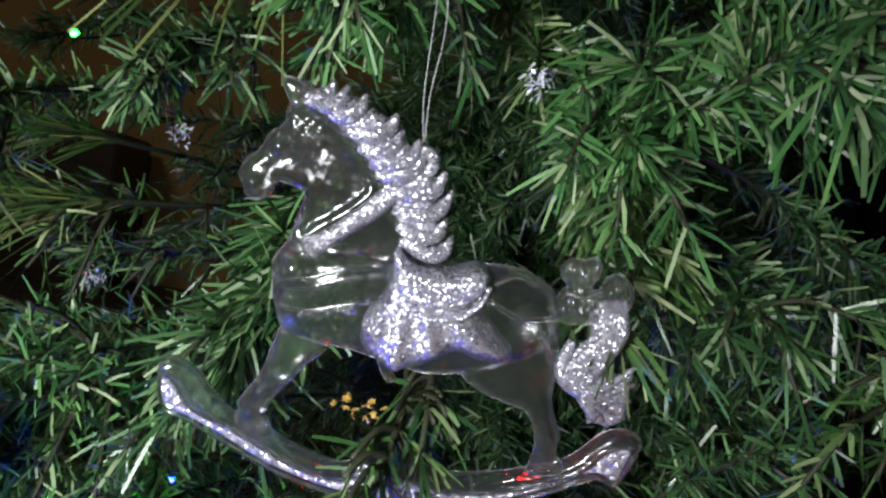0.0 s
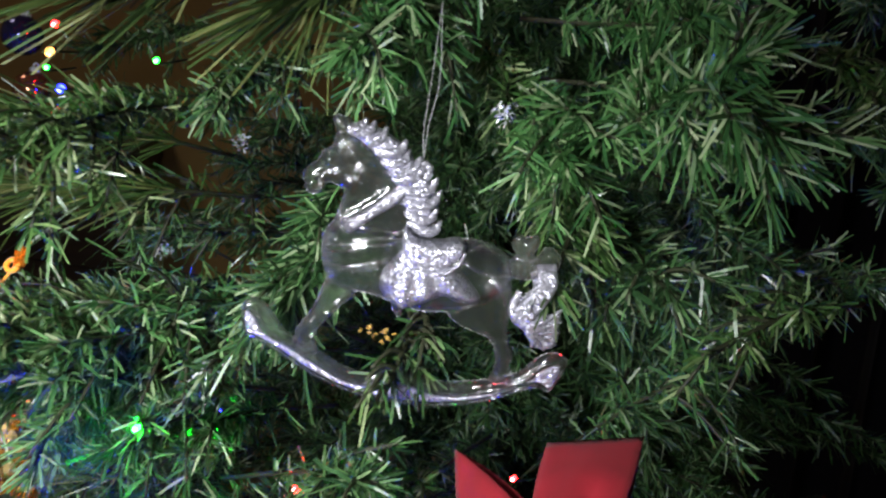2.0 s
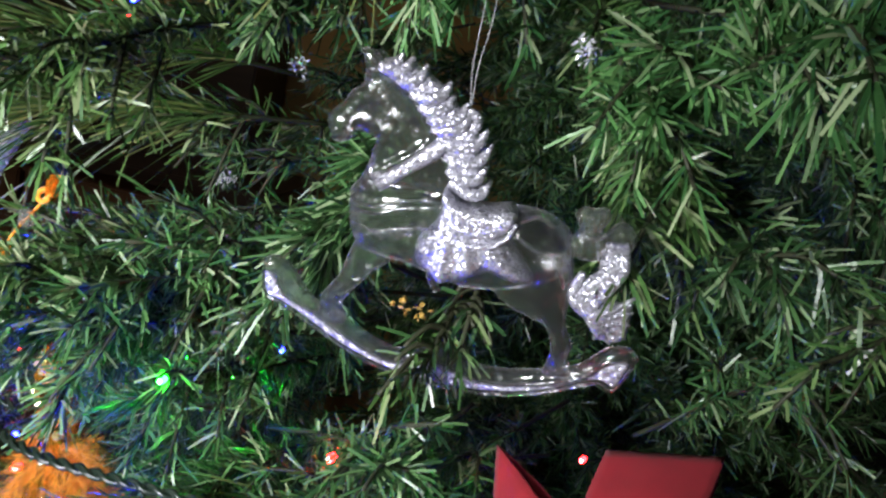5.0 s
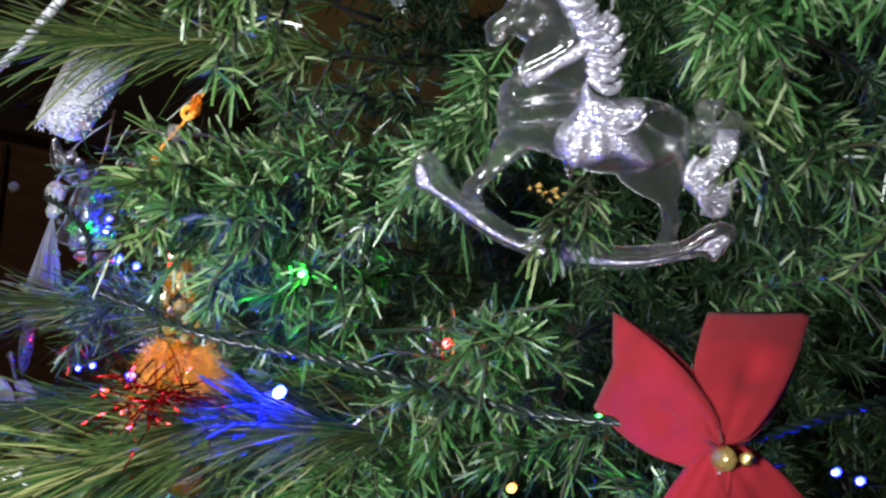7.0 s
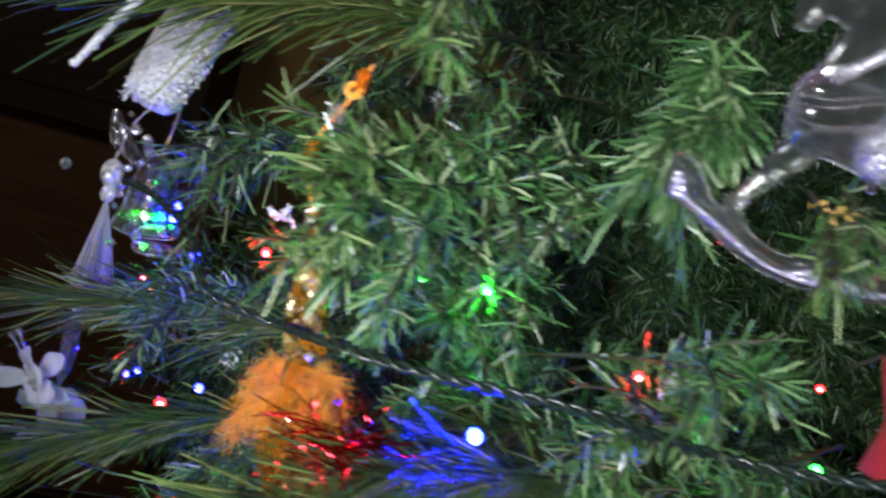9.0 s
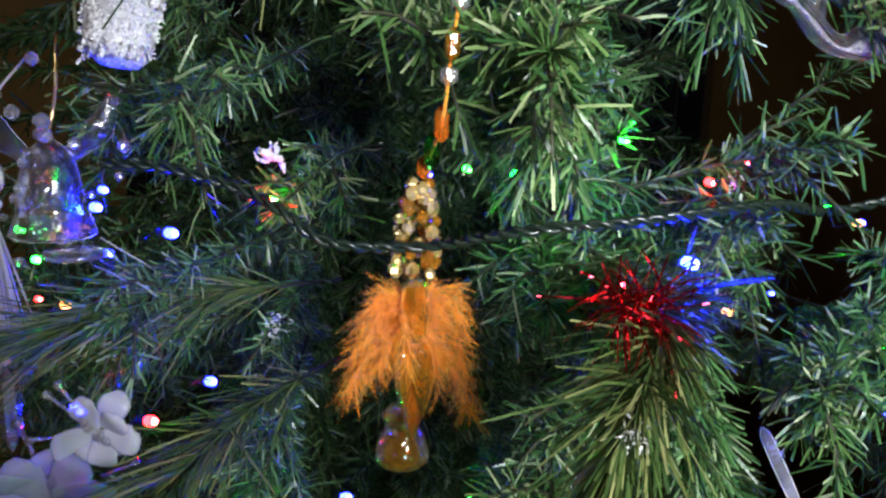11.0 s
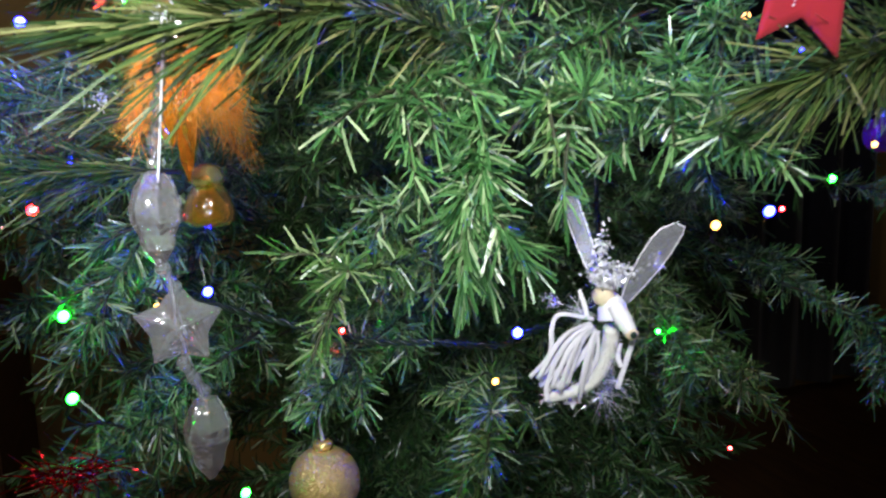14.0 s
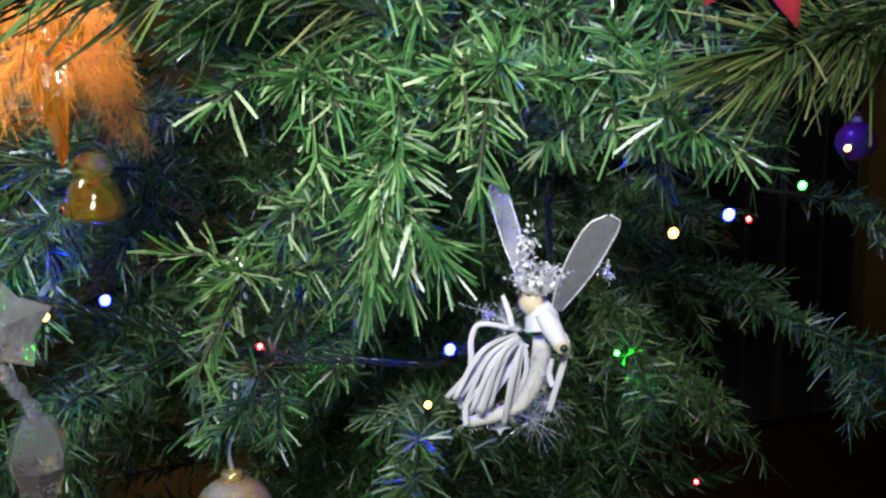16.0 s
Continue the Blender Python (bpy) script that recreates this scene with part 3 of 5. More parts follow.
def in_gap(p, r=0.036):
    for a, b in GAPS:
        a, b = np.array(a), np.array(b)
        q = np.clip((p - a) @ (b - a) / ((b - a) @ (b - a)), 0, 1)
        if np.linalg.norm(p - a - (b - a) * q) < r * (0.7 + 0.8 * q):
            return True
    return False


# the rest of the tree, tier by tier
DENSE, SHORT = 1.0, 1.0
for i in range(330):
    z = 0.32 + 1.55 * (i + rng.random()) / 330
    a = rng.uniform(-math.pi, math.pi)
    front = -math.sin(a)
    reach = min(0.47, (2.02 - z) * 0.52) * (rng.uniform(0.3, 0.6) if front > 0.2 else rng.uniform(0.72, 1.0))
    d = np.array((math.cos(a), math.sin(a), 0))
    root = np.array((AXIS[0], AXIS[1], z)) + d * reach * 0.3 + np.array((0, 0, 0.02))
    end = np.array((AXIS[0], AXIS[1], z)) + d * reach + np.array((0, 0, rng.normal(0, 0.02)))
    near = front > 0.2 and 0.7 < z < 1.5
    if in_gap(end):
        continue
    branch(root, end, 0.015, 240 if near else 200, 0.018 if near else 0.03, 0.0012 if near else 0.002, start=0.1, twigs=0)

# the crowded inner branches near the pole
for i in range(560):
    z = rng.uniform(0.55, 1.65)
    a = rng.uniform(-3.1, 0.6)
    wide = min(0.42, (2.05 - z) * 0.45)
    reach = wide * rng.uniform(0.3, 0.6) * (1.5 if a > -1.2 else 1.0)
    d = np.array((math.cos(a), math.sin(a), 0))
    root = np.array((AXIS[0], AXIS[1], z)) + d * reach * 0.15
    end = np.array((AXIS[0], AXIS[1], z + rng.normal(0, 0.04))) + d * reach
    if in_gap(end):
        continue
    branch(root, end, 0.01, 300, 0.024, 0.0016, start=0.0, twigs=4)


# the lower side of the tree towards the sideboard
for i in range(22):
    z = rng.uniform(0.8, 1.02)
    x = rng.uniform(-0.32, -0.1)
    branch((x * 0.3, 0.68, z + 0.03), (x, rng.uniform(0.44, 0.58), z), 0.012, 300, 0.022, 0.0013, start=0.2, twigs=4, mat=Y if i % 3 == 0 else NEEDLE)


# ---- rocking horse ----
K = 0.0002116


def hp(x, z, y=0.0):
    """A point of the horse's own drawing, in its small units, y towards the tree."""
    return ((x - 750) * K, y * K, (470 - z) * K)


def hline(*pts, n=6):
    return spline([hp(*p) for p in pts], n)


def outline(*pts, n=5):
    """A smooth closed line through the points of the drawing."""
    p = np.array(pts, float)
    out = []
    for i in range(len(p)):
        a, b, c, d = p[i - 1], p[i], p[(i + 1) % len(p)], p[(i + 2) % len(p)]
        for t in np.arange(n) / n:
            out.append(0.5 * (2 * b + (c - a) * t + (2 * a - 5 * b + 4 * c - d) * t * t + (3 * b - a - 3 * c + d) * t ** 3))
    return np.array(out)


def inside(poly, x, z):
    """How far each point lies inside the closed line; outside it is negative."""
    a, b = poly, np.roll(poly, -1, axis=0)
    best, odd = np.full(x.shape, 1e9), np.zeros(x.shape, bool)
    for (ax, az), (bx, bz) in zip(a, b):
        dx, dz = bx - ax, bz - az
        t = np.clip(((x - ax) * dx + (z - az) * dz) / (dx * dx + dz * dz + 1e-9), 0, 1)
        best = np.minimum(best, np.hypot(x - ax - t * dx, z - az - t * dz))
        if az != bz:
            odd ^= ((az > z) != (bz > z)) & (x < dx * (z - az) / dz + ax)
    return np.where(odd, best, -best)


def moulding(soup, shapes, step=2.5, y0=0.0, back=1.0, relief=None, slot=0):
    """One cast piece: outlines swollen to their depth over a rounded rim, fused, with relief on the front."""
    every = np.concatenate([s[0] for s in shapes])
    xs = np.arange(every[:, 0].min() - 2 * step, every[:, 0].max() + 2 * step, step)
    zs = np.arange(every[:, 1].min() - 2 * step, every[:, 1].max() + 2 * step, step)
    x, z = np.meshgrid(xs, zs, indexing="ij")
    depth, high = np.full(x.shape, -1e9), np.zeros(x.shape)
    for poly, d, rim in shapes:
        q = inside(poly, x, z)
        depth = np.maximum(depth, q)
        s = 1 - np.clip(q / rim, 0, 1)
        high = np.maximum(high, np.where(q > 0, d * np.sqrt(np.clip(1 - s * s, 0, 1)), 0))
    for _ in range(2):
        high[1:-1, 1:-1] = 0.4 * high[1:-1, 1:-1] + 0.15 * (high[:-2, 1:-1] + high[2:, 1:-1] + high[1:-1, :-2] + high[1:-1, 2:])
    cell = (depth[:-1, :-1] + depth[1:, :-1] + depth[:-1, 1:] + depth[1:, 1:]) > 0
    full, some = np.ones(x.shape, bool), np.zeros(x.shape, bool)
    full[0, :] = full[-1, :] = full[:, 0] = full[:, -1] = False
    for i in (0, 1):
        for j in (0, 1):
            full[i:i + cell.shape[0], j:j + cell.shape[1]] &= cell
            some[i:i + cell.shape[0], j:j + cell.shape[1]] |= cell
    rim = some & ~full
    gx, gz = np.gradient(depth, step)
    g = np.maximum(gx * gx + gz * gz, 0.25)
    px = np.where(rim, x - depth * gx / g, x)
    pz = np.where(rim, z - depth * gz / g, z)
    front = np.where(rim, 0, np.maximum(high, 0.4))
    rear = front * back
    if relief is not None:
        front = np.where(rim, 0, front + relief(x, z) * np.clip(depth / 8, 0, 1))
    number = -np.ones(x.shape, int)
    number[some] = np.arange(some.sum())
    second = number.copy()
    second[full] = some.sum() + np.arange(full.sum())
    verts = [hp(a, b, y0 - c) for a, b, c in zip(px[some], pz[some], front[some])]
    verts += [hp(a, b, y0 + c) for a, b, c in zip(px[full], pz[full], rear[full])]
    faces = []
    for i, j in zip(*np.nonzero(cell)):
        faces.append((number[i, j], number[i, j + 1], number[i + 1, j + 1], number[i + 1, j]))
        faces.append((second[i, j], second[i + 1, j], second[i + 1, j + 1], second[i, j + 1]))
    return soup.add(verts, [tuple(map(int, f)) for f in faces], slot)


def rocking_horse():
    t = thing("rocking_horse_ornament", pose(0.0094, 0.1895, 1.1989, 18.2, -10.0, -5.9),
              "clear acrylic rocking horse ornament with silver glitter saddle, mane and rocker", "ornament")
    u = lambda *r: [q * K for q in r]

    torso = outline((614, 404), (609, 440), (613, 472), (622, 487), (645, 497), (685, 507), (730, 525), (770, 538), (810, 538), (850, 530), (893, 512),
                    (911, 482), (906, 448), (885, 428), (860, 418), (830, 415), (790, 424), (755, 424), (735, 405), (700, 392), (655, 388), (630, 388))
    neck = outline((612, 412), (632, 380), (648, 345), (656, 322), (666, 295), (678, 270), (692, 268), (708, 284), (722, 310), (737, 335), (752, 370), (750, 412), (680, 420))
    head = outline((638, 262), (645, 244), (668, 246), (688, 262), (692, 282), (682, 304), (668, 326), (654, 333), (640, 326), (627, 322),
                   (617, 335), (605, 340), (593, 336), (590, 322), (588, 309), (598, 295), (612, 286), (622, 272))
    ear = outline((640, 221), (647, 217), (658, 222), (670, 238), (674, 258), (655, 262), (646, 244))
    fore = outline((622, 470), (603, 500), (588, 532), (565, 560), (557, 574), (562, 590), (572, 592), (584, 588), (594, 572), (612, 552), (638, 526), (662, 506), (650, 470))
    fore_hoof = outline((556, 580), (552, 604), (575, 616), (592, 612), (584, 584))
    hind = outline((805, 530), (822, 560), (850, 575), (872, 586), (882, 602), (886, 628), (881, 648), (878, 668), (918, 668), (911, 642), (915, 620), (909, 600), (905, 572), (911, 520), (905, 480), (850, 480))

    def body_relief(x, z):
        r = 5 * np.exp(-((x - 634) ** 2 + (z - 283) ** 2) / 60) - 4 * np.exp(-(np.hypot(x - 634, z - 283) - 13) ** 2 / 8)
        r += 5 * np.exp(-((x - 604) ** 2 + (z - 318) ** 2) / 70) - 3 * np.exp(-((z - 328 - (x - 600) * 0.1) ** 2) / 6 - ((x - 602) ** 2) / 150)
        r += 3 * np.sin(x * 0.55) * np.sin(z * 0.5) * np.exp(-((x - 668) ** 2 + (z - 268) ** 2) / 250)
        # the sunken clear panel in the neck
        r -= 5 * np.clip(inside(panel, x, z) / 5, 0, 1)
        r += 2.2 * np.sin(0.045 * x + 0.06 * z) * np.sin(0.07 * x - 0.03 * z) * (x > 610) * (z > 400)
        return r

    panel = outline((660, 336), (682, 296), (692, 284), (704, 296), (720, 326), (704, 344), (668, 364), (648, 376), (644, 372))
    shapes = [(torso, 31, 42), (neck, 13, 16), (head, 15, 17), (ear, 7, 8), (fore, 13, 15), (fore_hoof, 12, 10), (hind, 15, 17)]
    part("body", moulding(Soup(), shapes, 2.4, relief=body_relief), ACRYLIC, t, "clear moulded horse body")
    part("ear", moulding(Soup(), [(outline((652, 226), (664, 224), (676, 240), (678, 258), (664, 258)), 5, 6)], 2.0, 12), ACRYLIC, t)

    # rocker: a clear curved runner with raised rims, its sunken face filled with glitter
    runner = outline((490, 513), (512, 526), (528, 552), (546, 580), (582, 603), (622, 633), (664, 652), (690, 645), (720, 643), (750, 653), (790, 668), (840, 669),
                     (882, 663), (922, 653), (946, 634), (962, 621), (986, 616), (1004, 625), (1004, 641), (988, 672), (975, 685), (957, 677),
                     (910, 691), (860, 705), (800, 712), (740, 708), (680, 697), (630, 680), (580, 651), (540, 616), (512, 592), (490, 582), (472, 570), (471, 545), (477, 521))
    part("rocker", moulding(Soup(), [(runner, 12, 7)], 2.4, back=1.3), ACRYLIC, t, "clear curved rocker")
    rails = [((486, 524), (502, 540), (514, 566), (540, 588), (578, 615), (620, 646), (660, 664), (690, 657), (720, 655), (748, 666), (788, 682), (842, 683), (888, 675), (936, 658), (960, 634), (994, 628)),
             ((478, 572), (500, 583), (536, 610), (580, 644), (632, 673), (682, 690), (740, 701), (800, 705), (860, 698), (908, 684), (950, 668), (974, 678), (996, 640))]
    for rail in rails:
        s = Soup()
        sweep(s, hline(*[(x, z, -12.5) for x, z in rail]), u(2.6, 2.6), 8)
        part("rim", s, ACRYLIC, t, "clear raised rim")
    face = outline((481, 533), (495, 541), (508, 572), (540, 594), (578, 621), (620, 652), (662, 669), (692, 662), (720, 661), (746, 671), (788, 687), (842, 688),
                   (890, 680), (942, 661), (962, 640), (992, 633), (985, 658), (974, 674), (952, 663), (905, 680), (858, 694), (800, 700), (740, 697), (684, 686), (634, 669), (582, 640), (540, 607), (502, 580), (480, 568))

    def scrolls(x, z):
        return 2.2 * np.sin(0.21 * x + 1.3 * np.sin(0.35 * z)) * np.sin(0.3 * z + 0.1 * x) + 1.2 * np.sin(0.5 * x) * np.sin(0.47 * z)

    part("rocker_trim", moulding(Soup(), [(face, 4, 5)], 2.2, -10, 0.2, scrolls), GLITTER, t, "silver glitter scrollwork")

    # mane: curled locks laid over one another down the crest
    crest = hline((664, 236), (690, 256), (712, 286), (730, 318), (742, 350), (748, 384), n=6)
    tips = hline((690, 224), (724, 238), (750, 262), (768, 284), (796, 318), (799, 346), (796, 384), n=6)
    m = Soup()
    shell = outline((664, 234), (690, 230), (720, 244), (748, 268), (762, 290), (784, 320), (786, 350), (788, 380), (770, 396), (752, 394), (740, 350), (724, 312), (704, 280), (680, 256))
    moulding(m, [(shell, 12, 14)], 3.0)
    for i in range(11):
        q = min(1.0, i / 10 + 0.03 * math.sin(i * 5.1))
        a = crest[int(q * (len(crest) - 1))]
        b = tips[int(q * (len(tips) - 1))]
        sag = np.array((0, 0, (-9 - 5 * q) * K))
        for y in (-10, 8):
            d = np.array((0, y * K, 0))
            j = np.array((4 * math.sin(i * 2.7) * K, 0, 0))
            lock = spline([a + d, a * 0.6 + b * 0.4 + d * 1.5 + sag * 0.9 + j, a * 0.22 + b * 0.78 + d * 1.1 + sag + j, b + d * 0.6 + j], 6)
            sweep(m, lock, u(6, 8, 9, 7.5, 2.5), 12, 0.75, ripple=0.09, waves=5)
    part("mane", m, GLITTER, t, "silver glitter mane in curled locks")

    # saddle, skirt and breast strap
    cloth = outline((744, 398), (736, 424), (722, 446), (706, 464), (703, 486), (712, 508), (732, 528), (748, 526), (772, 516), (800, 506), (826, 513), (850, 519), (860, 508), (850, 492), (836, 470), (822, 448), (800, 430), (768, 424))

    def pleats(x, z):
        a = np.arctan2(x - 766, z - 405)
        return 3.2 * np.sin(a * 15) * np.clip((z - 430) / 50, 0, 1) + 0.8 * np.sin(a * 6 + 1)

    part("saddle_cloth", moulding(Soup(), [(cloth, 30, 26)], 2.4, -6, 1.0, pleats), GLITTER, t, "pleated silver glitter saddle cloth")
    seat = outline((746, 386), (755, 400), (772, 411), (800, 415), (826, 412), (838, 418), (836, 430), (824, 444), (806, 454), (780, 455), (757, 450), (744, 430), (741, 405))
    part("saddle", moulding(Soup(), [(seat, 15, 12)], 2.2, -24, 3.6), GLITTER, t, "silver glitter saddle seat")
    s = Soup()
    sweep(s, hline((758, 453, -36), (782, 459, -39), (808, 457, -38), (828, 445, -35), (838, 428, -30)), u(2.5, 3.5, 3.5, 2.5), 8)
    part("saddle_edge", s, GLITTER, t, "raised saddle edge")
    s = Soup()
    sweep(s, hline((722, 500, -30), (728, 520, -30), (732, 534, -26)), u(6, 7, 6), 8, 0.4)
    part("stirrup_strap", s, ACRYLIC, t, "clear stirrup strap")
    strap = outline((646, 378), (668, 371), (700, 352), (726, 332), (742, 326), (748, 340), (728, 358), (700, 374), (676, 390), (660, 400), (648, 394))
    part("breast_strap", moulding(Soup(), [(strap, 9, 9)], 2.2, -8, 0.5), GLITTER, t, "silver glitter breast strap")
    for k in range(7):
        a = k * math.tau / 6
        r = 0 if k == 6 else 9
        part("rosette_petal", ball(Soup(), hp(654 + r * math.cos(a), 386 + r * math.sin(a), -17), u(5.5, 4, 5.5), 6, 8), ACRYLIC, t)
    for z0, z1 in ((420, 402), (430, 412), (452, 440)):
        br = Soup()
        sweep(br, hline((614, z0 - 4, -10), (650, (z0 + z1) / 2 + 4, -29), (690, z1 + 3, -33), (730, z1, -31)), u(2.2, 2.8, 2.4), 7)
        part("harness_strap", br, ACRYLIC, t, "clear moulded strap")
    for line in (((836, 444, -30), (868, 462, -34), (905, 468, -24)), ((842, 428, -24), (866, 420, -20), (884, 432, -24)), ((884, 470, -31), (896, 500, -26), (900, 520, -20))):
        br = Soup()
        sweep(br, hline(*line), u(2.6, 3.2, 2.4), 7)
        part("harness_strap", br, ACRYLIC, t, "clear moulded strap")
    for k in range(9):
        part("stud", ball(Soup(), hp(622 + k * 9.5, 462 - 1.6 * k + 3 * math.sin(k * 1.9), -19 - 11 * math.sin(k / 9 * 1.5)), u(4.6, 4, 4.6), 7, 9), ACRYLIC, t)

    # tail with its bow
    tl = Soup()
    swirl = outline((945, 470), (978, 466), (984, 490), (976, 515), (958, 535), (978, 545), (991, 538), (990, 570), (984, 602), (962, 608), (942, 598), (950, 580), (928, 570), (908, 548), (908, 520), (922, 512), (944, 500))
    moulding(tl, [(swirl, 11, 13)], 3.0)
    for k, (x, z) in enumerate(((994, 535), (993, 556), (990, 576), (985, 598), (966, 608), (944, 601))):
        o = k - 2.5
        sweep(tl, hline((954 + 4 * k, 456, -5), (970 + 2.5 * o, 490, -12), (948 + 5 * o, 518, -13), (928 + 3 * o, 540 + 3 * k, -13), (950 - o, 556 + 6 * k, -13), (x, z, -5)), u(6, 7.5, 8, 8, 7, 2.5), 8, 0.9)
    sweep(tl, hline((924, 500, -9), (914, 525, -11), (918, 548, -11), (940, 572, -9)), u(5, 8, 8, 4), 8)
    part("tail", tl, GLITTER, t, "silver glitter tail in waves")
    tb = Soup()
    puff = outline((958, 432), (974, 428), (987, 444), (986, 462), (974, 476), (958, 468), (950, 450))
    skirt = outline((914, 442), (934, 438), (950, 446), (953, 464), (946, 480), (926, 482), (908, 476), (904, 460))
    knob = outline((910, 418), (922, 408), (934, 411), (948, 408), (955, 418), (950, 432), (940, 442), (922, 442), (914, 432))

    def folds(x, z):
        return 2.6 * np.sin(0.55 * (x - 930) * (1.2 - 0.006 * (z - 440)))

    moulding(tb, [(puff, 16, 14), (skirt, 17, 14), (knob, 14, 12)], 2.0, -6, 1.0, folds)
    part("tail_bow", tb, ACRYLIC, t, "clear acrylic bow on the tail")
    s = Soup()
    sweep(s, hline((914, 440, -20), (932, 444, -26), (952, 440, -20)), u(3, 3.5, 3), 8)
    part("bow_band", s, ACRYLIC, t, "clear band round the bow")

    # hanging eye and thread
    e = Soup()
    ang = np.linspace(0, 2 * math.pi, 17)
    sweep(e, [hp(774 + 10 * math.cos(a), 304 + 10 * math.sin(a), -4) for a in ang], u(7, 7), 8, 0.8)
    part("hanging_eye", e, GLITTER, t, "moulded hanging eye")
    th = Soup()
    sweep(th, hline((774, 296, 0), (776, 240, 4), (790, 160, 20), (805, 60, 60)), u(0.55, 0.55), 5)
    sweep(th, hline((774, 296, 2), (782, 240, 8), (800, 170, 30), (805, 60, 60)), u(0.55, 0.55), 5)
    part("hanging_thread", th, THREAD, t, "thin pale hanging thread")


rocking_horse()


# ---- red velvet bow ----
def lobe(soup, knot, a, b, bulge, notch=0.0, pinch=0.006, back=None, crease=0.0022, belly=0.0, dent=0.0):
    """A piece of ribbon from the pinched knot to its wide end a-b."""
    knot, a, b = (np.array(p, float) for p in (knot, a, b))
    nor = unit(np.cross(a - knot, b - knot))
    if nor[1] > 0:
        nor = -nor
    across = unit(b - a)
    n, w = 16, 12
    front = []
    for i in range(n + 1):
        s = i / n
        k = pinch + (1 - pinch) * (1 - (1 - s) ** 1.7)
        for j in range(w + 1):
            q = j / w
            end = a * (1 - q) + b * q
            end = end - unit((a + b) / 2 - knot) * notch * (1 - abs(2 * q - 1))
            c = knot + (end - knot) * s
            mid = knot + ((a + b) / 2 - knot) * s
            wide = 0.07 + 0.93 * s ** 0.42 + belly * math.sin(math.pi * s ** 0.8)
            p = mid + (end - (a + b) / 2) * wide if s < 1 else c
            lift = bulge * math.sin(math.pi * s) * (1 - 0.55 * abs(2 * q - 1)) - crease * (0.6 * math.cos((q - 0.5) * 9.4) + 0.5 * math.cos(q * 21 + 1)) * (1 - s) ** 1.5
            lift -= dent * math.exp(-((s - 0.45) / 0.13) ** 2 - ((q - 0.62 + 0.3 * (s - 0.45)) / 0.16) ** 2)
            front.append(p + nor * lift)
    th = nor * -0.0008
    m = len(front)
    faces = []
    for i in range(n):
        for j in range(w):
            v = i * (w + 1) + j
            faces.append((v, v + 1, v + w + 2, v + w + 1))
    faces += [tuple(m + x for x in f[::-1]) for f in faces]
    rim = [j for j in range(w + 1)] + [i * (w + 1) + w for i in range(1, n + 1)] + [n * (w + 1) + j for j in range(w - 1, -1, -1)] + [i * (w + 1) for i in range(n - 1, 0, -1)]
    for x, y in zip(rim, rim[1:] + rim[:1]):
        faces.append((x, m + x, m + y, y))
    soup.add(front + [p + th for p in front], faces)
    if back is not None:
        soup2 = [p + nor * -back * math.sin(math.pi * min(1, (k // (w + 1)) / n) ** 0.8) for k, p in enumerate(front)]
        soup.add(soup2 + [p + th for p in soup2], faces)
    return soup


def velvet_bow():
    kn = (0.0675, 0.151, 1.1145)
    t = thing("ribbon_bow", kn, "red velvet ribbon bow with gold beads tied to a branch", "bow")
    A, B = (0.0358, 0.2000, 1.1386), (0.0356, 0.1913, 1.1048)
    part("loop", lobe(Soup(), kn, A, B, 0.006, 0.005, back=0.006, belly=0.2, dent=0.006), VELVET, t, offset=kn)
    C, D = (0.0674, 0.1960, 1.1468), (0.0993, 0.1900, 1.1553)
    part("loop", lobe(Soup(), kn, C, D, 0.007, 0.0, back=0.007, belly=0.14, dent=0.004), VELVET, t, offset=kn)
    E, F = (0.0897, 0.1500, 1.0723), (0.1090, 0.1500, 1.0930)
    part("loop", lobe(Soup(), kn, E, F, 0.005, 0.0, back=0.006, belly=0.12, dent=0.003), VELVET, t, offset=kn)
    G, H = (0.0475, 0.161, 1.0495), (0.0735, 0.15, 1.0425)
    part("tail", lobe(Soup(), kn, G, H, 0.004, 0.011), VELVET, t, "hanging ribbon tail with a notched end", offset=kn)
    for k, (dx, dz, r) in enumerate(((-0.001, -0.001, 0.0039), (0.006, 0.0002, 0.0023))):
        part("bead", ball(Soup(), (kn[0] + dx, kn[1] - 0.006, kn[2] + dz), r, 12, 16), GOLD, t, "shiny gold bead", offset=kn)
    s = Soup()
    gl = random.Random(3)
    for k in range(16):
        q = gl.random()
        x, z = kn[0] + (-0.012 + gl.uniform(-0.01, 0.012)) * q, kn[2] - 0.055 * q - 0.006
        ball(s, (x, kn[1] - 0.0035 + 0.008 * q, z), 0.0005, 4, 5)
    part("glitter_specks", s, GLITTER_WHITE, t, "scattered silver specks", offset=kn)


velvet_bow()


